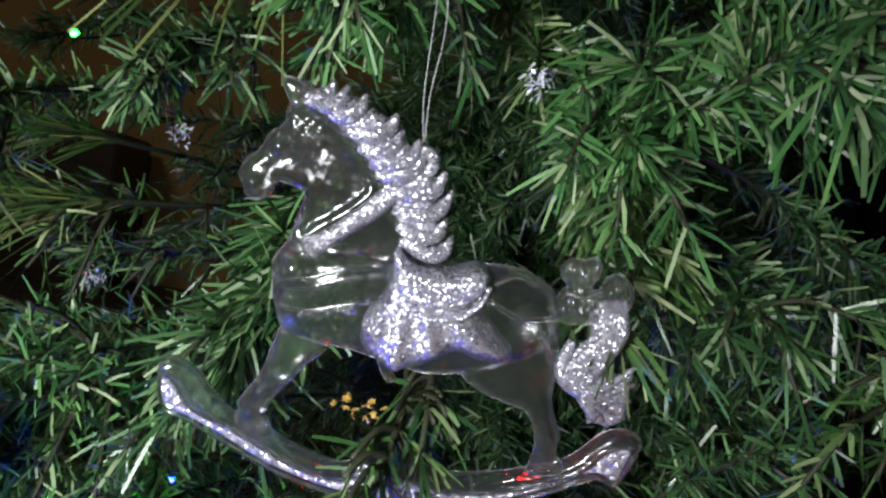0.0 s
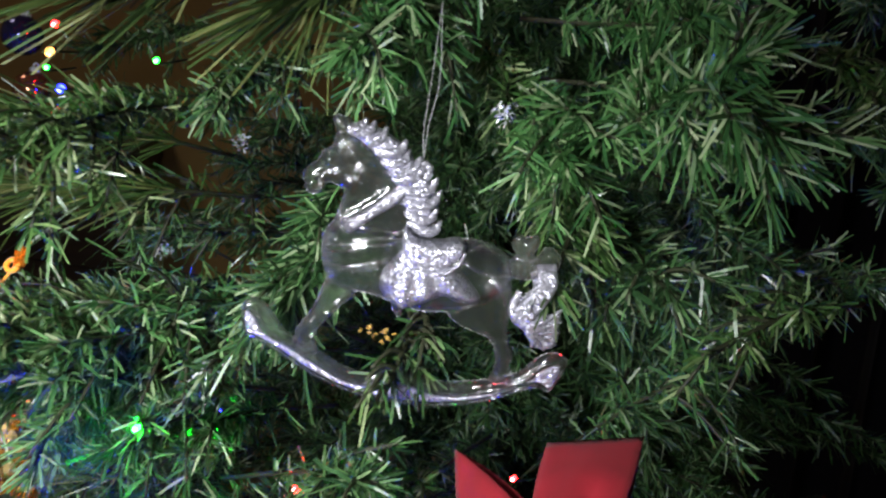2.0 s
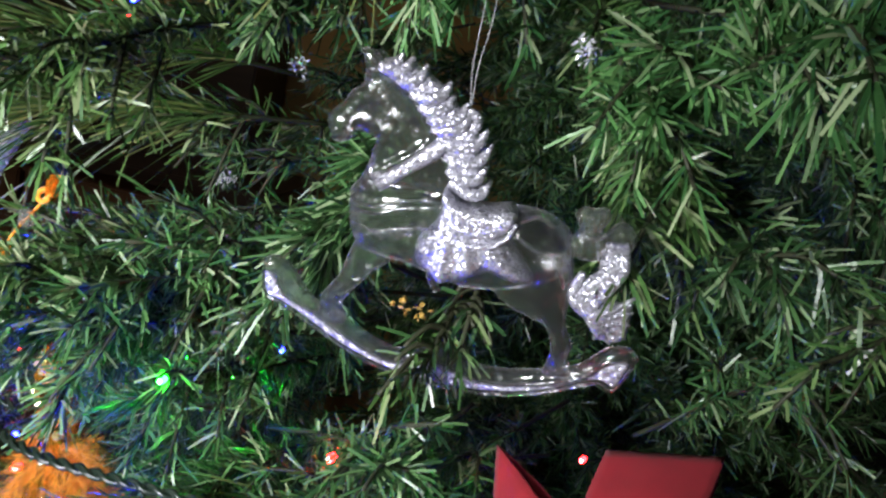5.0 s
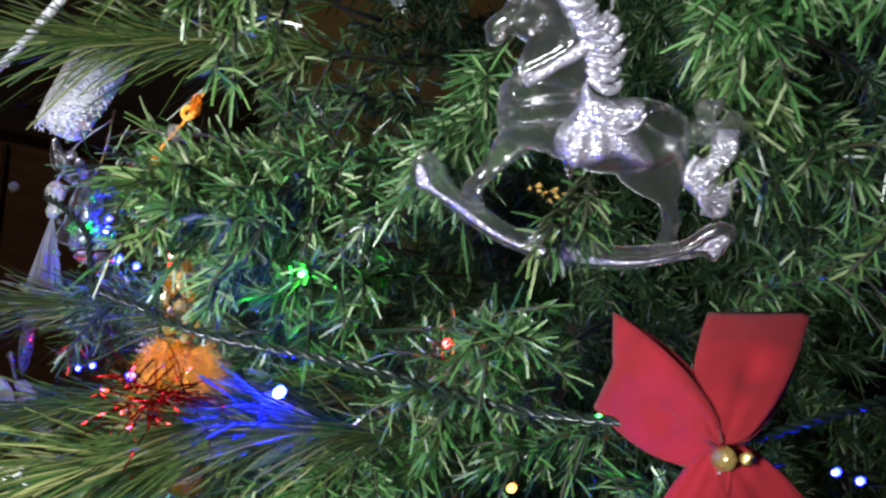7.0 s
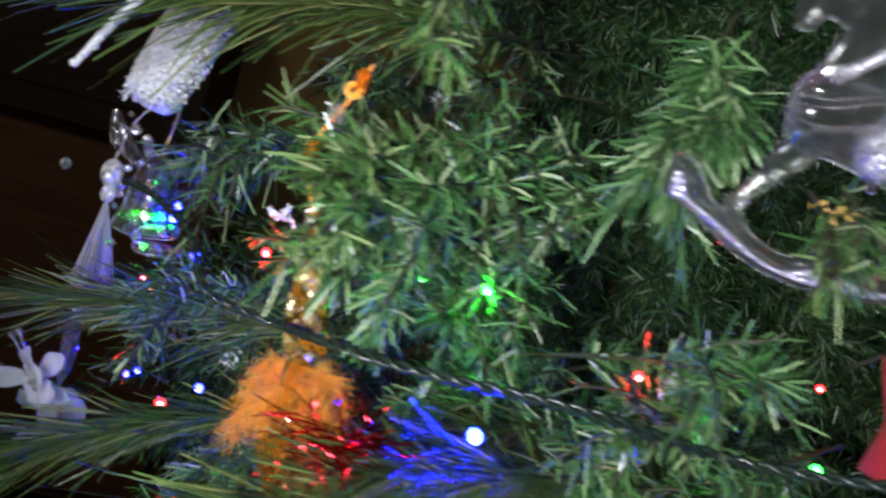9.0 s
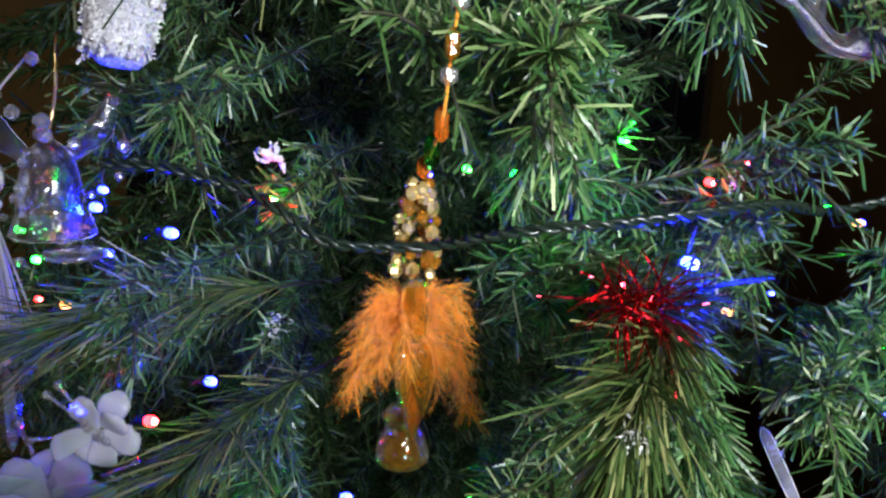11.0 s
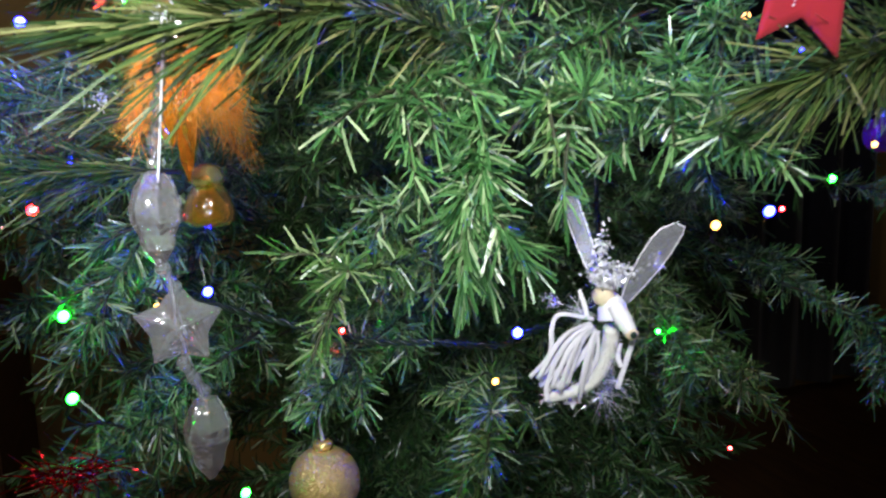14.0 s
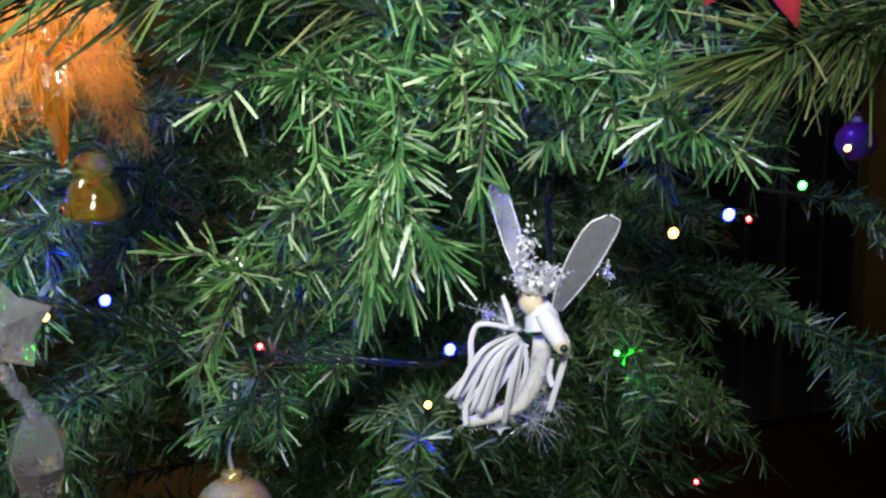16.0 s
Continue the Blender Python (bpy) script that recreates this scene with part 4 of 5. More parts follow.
# ---- orange feather pendant ----
def orange_pendant():
    top, bead, bot = np.array((-0.142, 0.245, 1.1705)), np.array((-0.1425, 0.267, 1.103)), np.array((-0.1315, 0.2955, 0.993))
    o = tuple(bead)
    t = thing("feather_pendant", o, "orange feather pendant with amber glass beads on an orange cord", "ornament")
    c = Soup()
    path = spline([top + (0.004, 0.004, 0.012), top, (-0.15, 0.238, 1.15), (-0.1455, 0.25, 1.125), bead + (0, 0, 0.004)], 8)
    sweep(c, path, (0.0006, 0.0006), 6)
    part("cord", c, FEATHER, t, "orange cord", offset=o)
    loop = Soup()
    sweep(loop, [top + np.array((0.0022 * math.cos(a), 0.001 * math.sin(a), 0.002 + 0.0022 * math.sin(a))) for a in np.linspace(0, 6.28, 15)], (0.0011, 0.0011), 6)
    part("cord_loop", loop, FEATHER, t, "orange cord loop over the branch", offset=o)
    for q, mat, r, h in ((0.16, AMBER_DEEP, 0.0024, 0.005), (0.36, CRYSTAL, 0.003, 0.0035), (0.5, AMBER, 0.0024, 0.005), (0.62, CRYSTAL, 0.003, 0.003), (0.76, AMBER_DEEP, 0.0025, 0.006), (0.88, GREEN_GLASS, 0.0028, 0.0065), (0.97, AMBER_DEEP, 0.0026, 0.004)):
        p = path[int(q * (len(path) - 1))]
        part("cord_bead", lathe(Soup(), p, [(r * 0.3, -h), (r, -h * 0.6), (r, h * 0.6), (r * 0.3, h)], 8), mat, t, offset=o, smooth=False)
    pr = random.Random(9)
    down = unit(bot - bead)
    for k in range(46):
        q = k / 45
        a = k * 2.4 + pr.uniform(-0.4, 0.4)
        p = bead + down * 0.036 * q + np.array((math.cos(a), math.sin(a), 0)) * (0.003 + 0.004 * min(1, q * 2))
        r = pr.uniform(0.0021, 0.0032)
        part("glass_bead", lathe(Soup(), p, [(r * 0.35, -r), (r * 0.95, -r * 0.35), (r * 0.95, r * 0.35), (r * 0.35, r)], 7, turn=k), AMBER if k % 3 == 0 else GOLD, t, offset=o, smooth=False)
    core = bead + down * 0.042
    toward = unit(np.array((-0.34, -0.94, 0.0)))
    part("glass_tube", lathe(Soup(), core + toward * 0.004, [(0.002, 0.004), (0.0048, 0.002), (0.0056, -0.006), (0.0052, -0.016), (0.003, -0.02)], 8, turn=0.2), AMBER, t, "amber glass tube", smooth=False, offset=o)
    for k, (dx, dz, ln, r) in enumerate(((0.0035, -0.02, 0.03, 0.0046), (-0.0045, -0.016, 0.03, 0.0042), (0.0, -0.034, 0.026, 0.004), (0.005, -0.004, 0.018, 0.003))):
        p = core + toward * (0.008 - 0.002 * k) + np.array((dx, 0.0, dz))
        part("glass_drop", lathe(Soup(), p, [(r * 0.2, 0), (r * 0.7, -ln * 0.12), (r, -ln * 0.4), (r * 0.75, -ln * 0.7), (r * 0.08, -ln)], 6, turn=k * 0.7), AMBER_DEEP if k == 2 else AMBER, t, "faceted amber glass drop", smooth=False, offset=o)
    # marabou plumes: a soft curved spine with fine barbs on both sides
    fr = np.random.default_rng(5)
    face = math.atan2(toward[1], toward[0])
    for k in range(62):
        a = face + math.pi + (k * 1.618 % 1.0 * 2 - 1) * (2.95 if k % 2 else 2.3)
        out = np.array((math.cos(a), math.sin(a), 0.0))
        q = fr.random() * (0.55 if k % 2 else 1.0)
        start = core + down * (0.002 + 0.03 * q) + out * 0.003
        long = fr.uniform(0.009, 0.022) * (0.75 + 0.6 * q)
        rise = fr.uniform(-0.1, 0.6) if q < 0.3 else fr.uniform(-0.75, 0.15)
        spine = spline([start, start + (out * 0.75 + (0, 0, rise * 0.6)) * long * 0.5, start + (out + (0, 0, rise - 0.2)) * long * 0.85, start + (out * 1.05 + (0, 0, rise - 0.65)) * long], 6)
        n = 120
        s = fr.random(n) * (len(spine) - 1.01)
        i = s.astype(int)
        w = (s - i)[:, None]
        base = spine[i] * (1 - w) + spine[i + 1] * w
        tan = unit(spine[i + 1] - spine[i])
        way = unit(tan * 0.75 + unit(np.cross(tan, fr.normal(size=(n, 3)))) * fr.uniform(0.4, 1.0, (n, 1)))
        f = strips(Soup(), base, way, fr.uniform(0.004, 0.0105, n), 0.00016 * fr.uniform(0.6, 1.3, n), 0.4, fr, taper=0.3)
        sweep(f, spine, (0.00022, 0.00006), 4)
        tagged(part("feather", f, FEATHER, t, "fluffy orange marabou feather", smooth=False, offset=o), kind="stuff")
    part("glass_bell", lathe(Soup(), bot, [(0.002, 0.009), (0.006, 0.007), (0.0095, 0.001), (0.0115, -0.006), (0.0115, -0.009), (0.009, -0.0115), (0.004, -0.0125)], 20), AMBER, t, "amber glass bell end", offset=o)
    part("bell_cap", lathe(Soup(), bot, [(0.003, 0.006), (0.0075, 0.007), (0.0085, 0.01), (0.006, 0.014), (0.002, 0.016)], 12), GOLD, t, "gold filigree cap", offset=o)


orange_pendant()


# ---- crystal strand ----
def crystal_strand():
    top = np.array((-0.148, 0.157, 1.051))
    c1, st, c2 = np.array((-0.1534, 0.1720, 0.9989)), np.array((-0.1495, 0.1760, 0.9652)), np.array((-0.1430, 0.1820, 0.9272))
    o = tuple(top)
    t = thing("crystal_strand", o, "hanging strand of clear cut crystals and a crystal star", "ornament")
    th = Soup()
    sweep(th, [top, c1, st, c2 + (0, 0, 0.008)], (0.0004, 0.0004), 5)
    part("thread", th, THREAD, t, "thin clear thread", offset=o)

    def seeds(a, b, n):
        for k in range(n):
            p = a + (b - a) * (k + 0.5) / n
            r = 0.0016 if k % 3 else 0.0022
            part("seed_bead", lathe(Soup(), p, [(r * 0.4, -r), (r, -r * 0.4), (r, r * 0.4), (r * 0.4, r)], 6), CRYSTAL, t, smooth=False, offset=o)

    seeds(top, c1 + (0, 0, 0.014), 12)
    seeds(c1 + (0, 0, -0.014), st + (0, 0, 0.011), 4)
    seeds(st + (0, 0, -0.011), c2 + (0, 0, 0.014), 7)
    for p in (c1, c2):
        prof = [(0.0012, 0.0135), (0.0035, 0.0125), (0.006, 0.0085), (0.0078, 0.003), (0.0074, -0.0015), (0.0056, -0.005), (0.0048, -0.0095), (0.001, -0.0145)]
        part("cut_crystal", lathe(Soup(), p, prof, 7, squash=0.8, turn=0.3), CRYSTAL, t, "faceted oval crystal", smooth=False, offset=o)
    s = Soup()
    v = []
    for k in range(10):
        a = math.pi / 2 + math.pi * k / 5
        r = 0.0135 if k % 2 == 0 else 0.0088
        v.append(st + np.array((r * math.cos(a), 0, r * math.sin(a))))
    s.add(v + [st + (0, -0.0055, 0), st + (0, 0.0055, 0)], [f for k in range(10) for f in ((k, (k + 1) % 10, 10), ((k + 1) % 10, k, 11))])
    part("crystal_star", s, CRYSTAL, t, "five-pointed crystal star", smooth=False, offset=o)


crystal_strand()


# ---- white angel ornament, one mesh ----
def angel():
    head = np.array((0.002, 0.186, 0.9655))
    A = lambda x, y, dy=0.0: np.array((0.0025, 0.1840, 0.9670)) + AX * ((x - 945) * 0.000178) + AZ * ((490 - y) * 0.000178) + AY * dy
    AX, AY, AZ = np.array((0.953, -0.30, 0.0)), np.array((0.29, 0.91, -0.29)), np.array((-0.08, -0.27, 0.958))
    s = Soup()
    ar = np.random.default_rng(8)
    # wings: thin gauze pads with a wire rim
    for tip, base, side, dy in ((np.array((0.012, 0.155, 0.9885)), A(992, 560, 0.002), 0.0058, 0), (np.array((0.006, 0.223, 0.9965)), A(945, 520, 0.01), 0.0036, 0)):
        line = spline([base, base * 0.6 + tip * 0.4, base * 0.15 + tip * 0.85, tip], 8)
        sweep(s, line, (0.002, side * 0.7, side, side * 1.1, side * 1.05, side * 0.8, 0.0005), 16, 0.1, 0)
        tan = unit(np.gradient(line, axis=0))
        across = unit(np.cross(tan, (0, 1.0, 0)))
        wide = np.interp(np.linspace(0, 1, len(line)), np.linspace(0, 1, 7), (0.002, side * 0.7, side, side * 1.1, side * 1.05, side * 0.8, 0.0005))[:, None]
        for edge in (-1, 1):
            sweep(s, line + across * wide * edge, (0.0003, 0.0004, 0.0003), 5, 1.0, 6)
    # foil hair
    ball(s, A(952, 496, 0.0), (0.0074, 0.0055, 0.0052), 10, 14, 1)
    for count, cx, cy, wx, wy, size in ((620, 952, 493, 19, 12, 0.0026), (150, 930, 440, 8, 22, 0.002)):
        p = np.array([A(cx + ar.normal() * wx, cy + ar.normal() * wy, ar.normal() * 0.0035 - 0.001) for _ in range(count)])
        strips(s, p, unit(ar.normal(size=(count, 3))), ar.uniform(0.4, 1.0, count) * size, size * 0.45, 0.5, ar, 1, taper=0.8)
    # head, bodice, arm
    ball(s, A(944, 538, 0.001), (0.0044, 0.0044, 0.005), 10, 14, 2)
    ball(s, A(914, 524, -0.004), 0.0011, 6, 8, 5)
    sweep(s, spline([A(955, 545), A(962, 570, -0.001), A(965, 600, -0.003)], 6), (0.0035, 0.0055, 0.006), 12, 1.0, 3)
    sweep(s, spline([A(960, 568, -0.006), A(975, 605, -0.011), A(988, 640, -0.016)], 6), (0.0028, 0.0034, 0.0024), 12, 1.0, 3)
    ball(s, A(989, 642, -0.0165), 0.0025, 8, 10, 2)
    ball(s, A(990, 646, -0.0185), 0.0014, 6, 8, 5)
    # chenille legs
    sweep(s, spline([A(968, 620), A(962, 690), A(935, 755, -0.002), (A(885, 785, -0.004)), A(828, 798, -0.006)], 8), (0.0032, 0.0028, 0.0026, 0.0022, 0.002), 10, 1.0, 4, ripple=0.12, waves=5)
    for k in range(500):
        q = ar.random()
        p = A(np.interp(q, (0, .4, .7, 1), (968, 958, 915, 828)), np.interp(q, (0, .4, .7, 1), (640, 720, 772, 798)), -0.002)
        d = unit(ar.normal(size=3))
        strips(s, p[None], d[None], np.array((0.0044,)), 0.00022, 0.1, ar, 4)
    # ribbon skirt: curved flat bands
    for pts in (((889, 527), (900, 561), (908, 595)), ((925, 600), (852, 586), (833, 617), (830, 684), (788, 743)), ((920, 611), (880, 645), (847, 696), (810, 743)),
                ((925, 623), (897, 662), (863, 707), (826, 757), (824, 806)), ((931, 628), (908, 684), (869, 746), (826, 780)), ((937, 640), (938, 696), (914, 757), (906, 785)),
                ((1004, 606), (1012, 640), (998, 707), (981, 780)), ((987, 662), (981, 696), (987, 724)), ((940, 630), (900, 690), (852, 742), (812, 765))):
        dy = ar.uniform(-0.008, -0.002)
        line = spline([A(x, y, dy * (0.3 + 0.35 * i)) for i, (x, y) in enumerate(pts)], 8)
        sweep(s, line, (0.0007, 0.001, 0.0011, 0.001), 8, 0.12, 6, ref=tuple(ar.normal(size=3) * 0.25 + np.array((0.2, 1, 0.1))))
    for k in range(16):
        q = k / 15
        ex, ey = 790 + 125 * q + ar.normal() * 6, 738 + 62 * q ** 0.7 + ar.normal() * 8
        sx, sy = 918 + 14 * q, 606 + 22 * q
        mx, my = sx * 0.55 + ex * 0.45 - 16 * (1 - q), sy * 0.55 + ey * 0.45 - 14 + 8 * ar.normal()
        dy = ar.uniform(-0.012, 0.002)
        line = spline([A(sx, sy, -0.002), A(mx, my, dy), A(ex, ey, dy * 1.2)], 8)
        sweep(s, line, (0.0005, 0.0009, 0.001, 0.0008), 8, 0.1, 6, ref=tuple(ar.normal(size=3) * 0.3 + np.array((0.1, 1, 0.2))))
    tips = [A(898 + (24 if k % 2 else 11) * math.cos(0.9 + k * math.pi / 5), 812 + (26 if k % 2 else 12) * math.sin(0.9 + k * math.pi / 5), 0.004) for k in range(10)]
    s.add(tips + [p + AY * 0.0008 for p in tips], [tuple(range(10)), tuple(range(19, 9, -1))] + [(k, (k + 1) % 10, 10 + (k + 1) % 10, 10 + k) for k in range(10)], 6)
    # fine tinsel hairs below
    for cx, cy in ((900, 580), (960, 800), (985, 760)):
        d = unit(ar.normal(size=(70, 3)))
        strips(s, np.repeat(A(cx, cy, 0.002)[None], 70, 0), d, ar.uniform(0.004, 0.013, 70), 0.00018, 0.4, ar, 1)
    ob = part("angel_ornament", s, [WING, FOIL, SKIN_WOOD, WHITE_RIBBON, CHENILLE, SOCKET, WHITE_RIBBON])
    tagged(ob, "white angel ornament with gauze wings, silver foil hair and ribbon skirt", "ornament")


angel()


# ---- lamps on the cable ----
def led(at, color, size=0.0022, towards=None):
    at, size = np.array(at), size * 0.8
    t = thing("fairy_light", tuple(at), color_words[color], "string light", "fairy lights on the tree")
    d = unit(at - np.array((-0.1, -0.08, 1.1))) if towards is None else unit(np.array(towards) - at)
    b = Soup()
    sweep(b, [at - d * size * 1.3, at - d * size, at - d * size * 0.2, at + d * size * 1.2], (size * 0.35, size * 0.75, size * 0.95, size * 0.9), 10)
    part("bulb", b, LED[color], t, offset=tuple(at))
    part("lens", ball(Soup(), at - d * size * 0.95, size * 0.62, 6, 8), LED["core"] if color != "warm" else LED["warm"], t, "bright round lens", offset=tuple(at))
    h = Soup()
    sweep(h, [at + d * size * 1.2, at + d * size * 2.6, at + d * size * 5], (size * 1.05, size * 1.1, size * 0.6), 8)
    part("socket", h, SOCKET, t, "dark green socket", offset=tuple(at))
    w = Soup()
    sweep(w, spline([at + d * size * 5, at + d * size * 9 + (0, 0, -0.004), at + d * 0.04 + (0.01, 0.0, -0.006)], 6), (0.0006, 0.0006), 5)
    part("wire", w, CABLE, t, "thin dark wire", offset=tuple(at))


color_words = {
    "blue": "glowing blue fairy light in a dark green socket",
    "cyan": "very bright blue fairy light in a dark green socket",
    "green": "glowing green fairy light in a dark green socket",
    "red": "glowing red fairy light in a dark green socket",
    "warm": "glowing warm white fairy light in a dark green socket",
}
led((-0.077, 0.2, 1.0815), "cyan", 0.0027)
led((-0.1252, 0.3300, 1.2725), "green", 0.0016)
led((-0.2052, 0.4000, 1.2670), "green", 0.0016)
led((-0.1958, 0.4000, 1.2562), "blue", 0.003)
led((-0.2044, 0.4000, 1.2920), "red", 0.0026)
led((-0.1971, 0.4000, 1.2440), "red", 0.0028)
led((-0.2021, 0.3931, 1.2751), "warm", 0.0032)
led((0.0480, 0.2300, 1.0880), "green", 0.0022)
led((-0.0817, 0.2300, 1.1205), "green", 0.0018)
led((-0.2294, 0.3896, 1.0821), "blue", 0.0028)
led((-0.2270, 0.3850, 1.0900), "blue", 0.0022)
led((-0.1000, 0.3000, 1.1036), "green", 0.0018)
led((-0.0736, 0.3724, 1.0923), "blue", 0.0016)
led((-0.019, 0.242, 1.1015), "red", 0.0022)
led((-0.2199, 0.4200, 1.0554), "blue", 0.0026)
led((-0.1913, 0.3600, 1.0068), "blue", 0.0028)
led((-0.1614, 0.3600, 1.0856), "green", 0.0018)
led((0.0246, 0.2600, 1.0361), "warm", 0.0026)
led((0.1979, 0.3000, 1.0607), "blue", 0.0026)
led((-0.2069, 0.3560, 1.0749), "blue", 0.003)
led((-0.1715, 0.3400, 1.0882), "red", 0.0024)
led((-0.2506, 0.4200, 1.0552), "green", 0.0022)
led((-0.2399, 0.4200, 1.0326), "warm", 0.0026)
led((-0.2497, 0.4300, 1.0343), "red", 0.0018)
led((-0.2130, 0.3800, 0.9851), "red", 0.0034)
led((-0.0754, 0.3000, 1.1008), "green", 0.002)
led((0.0804, 0.3000, 1.1012), "red", 0.0018)
led((-0.2393, 0.4000, 0.9875), "blue", 0.002)
led((-0.1320, 0.3462, 0.9419), "blue", 0.003)
led((-0.2012, 0.3600, 0.9332), "green", 0.0036)
led((-0.1895, 0.2576, 0.9218), "green", 0.0026)
led((-0.1297, 0.2195, 0.8888), "green", 0.0022)
led((0.1247, 0.2600, 1.0716), "warm", 0.0028)
led((-0.2388, 0.4200, 0.9827), "blue", 0.0022)
led((0.1149, 0.3000, 1.0250), "blue", 0.0018)
led((0.2589, 0.2800, 1.1450), "red", 0.0018)
led((0.1135, 0.1700, 1.1080), "blue", 0.0016)
led((0.0085, 0.2766, 0.9216), "blue", 0.003)
led((-0.1567, 0.3434, 0.9368), "warm", 0.0024)
led((-0.0640, 0.3456, 0.9142), "red", 0.0018)
led((0.0053, 0.2979, 0.8909), "warm", 0.0022)
led((-0.0350, 0.3800, 0.8986), "green", 0.0014)
led((0.1177, 0.2693, 0.9684), "warm", 0.003)
led((0.1094, 0.2214, 0.9806), "blue", 0.003)
led((0.1874, 0.3000, 0.9699), "red", 0.0018)
led((0.1972, 0.2736, 0.9884), "green", 0.0024)
led((0.2113, 0.2600, 1.0069), "warm", 0.002)
led((0.1459, 0.3600, 0.8873), "green", 0.0018)
led((0.2053, 0.3600, 0.7983), "red", 0.0018)


def cable(points, r=0.0011):
    o = tuple(points[0])
    t = thing("light_cable", o, "twisted dark green fairy light cable draped over branches", "cable")
    eye = np.array((-0.16, -0.04, 1.16))
    line = spline([np.array(p) + (eye - p) * (0.055 if p[0] < 0.0 else 0.0) for p in points], 24)
    tan = unit(np.gradient(line, axis=0))
    u = unit(np.cross(tan, np.array((0, 0, 1.0))))
    v = np.cross(tan, u)
    dist = np.concatenate([[0], np.cumsum(np.linalg.norm(np.diff(line, axis=0), axis=1))])
    for k in range(2):
        a = (dist / 0.006 * 2 * math.pi / 2.2 + k * math.pi)[:, None]
        s = Soup()
        sweep(s, line + (u * np.cos(a) + v * np.sin(a)) * r * 1.02, (r, r), 6)
        part("strand", s, CABLE, t, offset=o)


cable([(-0.2415, 0.3500, 1.1043), (-0.2228, 0.3350, 1.1035), (-0.2000, 0.3150, 1.0967), (-0.1910, 0.3000, 1.0905), (-0.1783, 0.2850, 1.0802), (-0.1464, 0.2750, 1.0780), (-0.1305, 0.2350, 1.0895), (-0.1004, 0.2150, 1.0936), (-0.0412, 0.2050, 1.0973), (0.0058, 0.2000, 1.0945), (0.05, 0.175, 1.108), (0.075, 0.165, 1.112), (0.1336, 0.1900, 1.1304), (0.2, 0.24, 1.13)])
cable([(-0.1630, 0.3600, 0.9344), (-0.1323, 0.3550, 0.9254), (-0.0978, 0.3500, 0.9141), (-0.0545, 0.3400, 0.9004), (-0.0177, 0.3300, 0.8979), (0.0105, 0.3100, 0.9065), (0.0228, 0.2900, 0.9181), (0.0757, 0.3200, 0.9227), (0.1, 0.36, 0.99)])
cable([(-0.0169, 0.2500, 1.1004), (-0.005, 0.26, 1.085), (0.02, 0.3, 1.09)], 0.0008)


# ---- red tinsel, gold ball and the ornaments further off ----
def tinsel(at, n, reach, label, seed):
    r = np.random.default_rng(seed)
    d = unit(r.normal(size=(n, 3)) * (1, 0.7, 0.6))
    s = strips(Soup(), np.repeat(np.array(at)[None], n, 0) + r.normal(size=(n, 3)) * (0.006, 0.003, 0.002), d, reach * r.uniform(0.3, 1.0, n), 0.0007, 0.2, r)
    ob = part("tinsel_burst", s, RED_TINSEL, smooth=False, offset=at)
    ob.location = at
    tagged(ob, label, "tinsel", kind="stuff")


tinsel((-0.1184, 0.183, 1.077), 150, 0.025, "shiny red foil tinsel burst before an orange feather pendant", 12)
tinsel((-0.1937, 0.2647, 0.8882), 110, 0.022, "shiny red foil tinsel burst low among branches", 13)


def gold_ball():
    c = np.array((-0.0816, 0.3220, 0.8413))
    t = thing("bauble", tuple(c), "matt gold christmas ball hanging on a wire loop", "bauble")
    part("ball", ball(Soup(), c, 0.0185, 24, 36), GOLD_BALL, t, offset=tuple(c))
    part("cap", lathe(Soup(), c + (0, 0, 0.0175), [(0.005, 0), (0.0052, 0.004), (0.0035, 0.005)], 14), GOLD, t, "gold cap", offset=tuple(c))
    s = Soup()
    sweep(s, spline([c + (0, 0, 0.022), c + (-0.001, 0, 0.032), c + (0.002, 0.004, 0.046), c + (0.004, 0.01, 0.06)], 6), (0.0011, 0.0009, 0.0009), 6)
    part("hanger", s, THREAD, t, "pale twisted hanger", offset=tuple(c))


GOLD_BALL = glitter_material("gold_ball_lacquer", (0.6, 0.4, 0.13), (0.75, 0.52, 0.2), 0.4, 2500.0, 0.36)
gold_ball()


def glitter_lantern():
    a, b = np.array((-0.2262, 0.3300, 1.1660)), np.array((-0.2323, 0.3200, 1.1419))
    o = tuple(a)
    t = thing("glitter_icicle", o, "thick white glittered icicle ornament", "ornament")
    d = b - a
    s = Soup()
    line = [a - d * 1.05, a - d, a - d * 0.4, a + d * 0.4, a + d * 0.82, a + d * 0.96, b]
    sweep(s, line, (0.007, 0.0125, 0.0135, 0.0125, 0.0115, 0.0085, 0.004), 16, 0.9, ripple=0.06, waves=4)
    part("body", s, GLITTER_WHITE, t, offset=o)
    r = np.random.default_rng(14)
    n = 700
    ang = r.uniform(0, math.tau, n)
    out = np.stack([np.cos(ang), np.sin(ang), np.zeros(n)], axis=1)
    q = r.uniform(-1.0, 0.95, n)
    base = a + d * q[:, None] + out * (0.0128 - 0.002 * np.clip(q, 0, 1))[:, None]
    tagged(part("glitter_coat", strips(Soup(), base, unit(out * 0.6 + r.normal(size=(n, 3)) * 0.7), r.uniform(0.001, 0.003, n), 0.0013, 0.3, r), GLITTER_WHITE, t, "loose white glitter flakes", smooth=False, offset=o), kind="stuff")
    s = Soup()
    sweep(s, spline([a - d * 1.05, a - d * 1.2 + (0.004, 0, 0), a - d * 1.5 + (0.01, 0.02, 0)], 6), (0.0008, 0.0008), 6)
    part("hanger", s, THREAD, t, offset=o)


glitter_lantern()


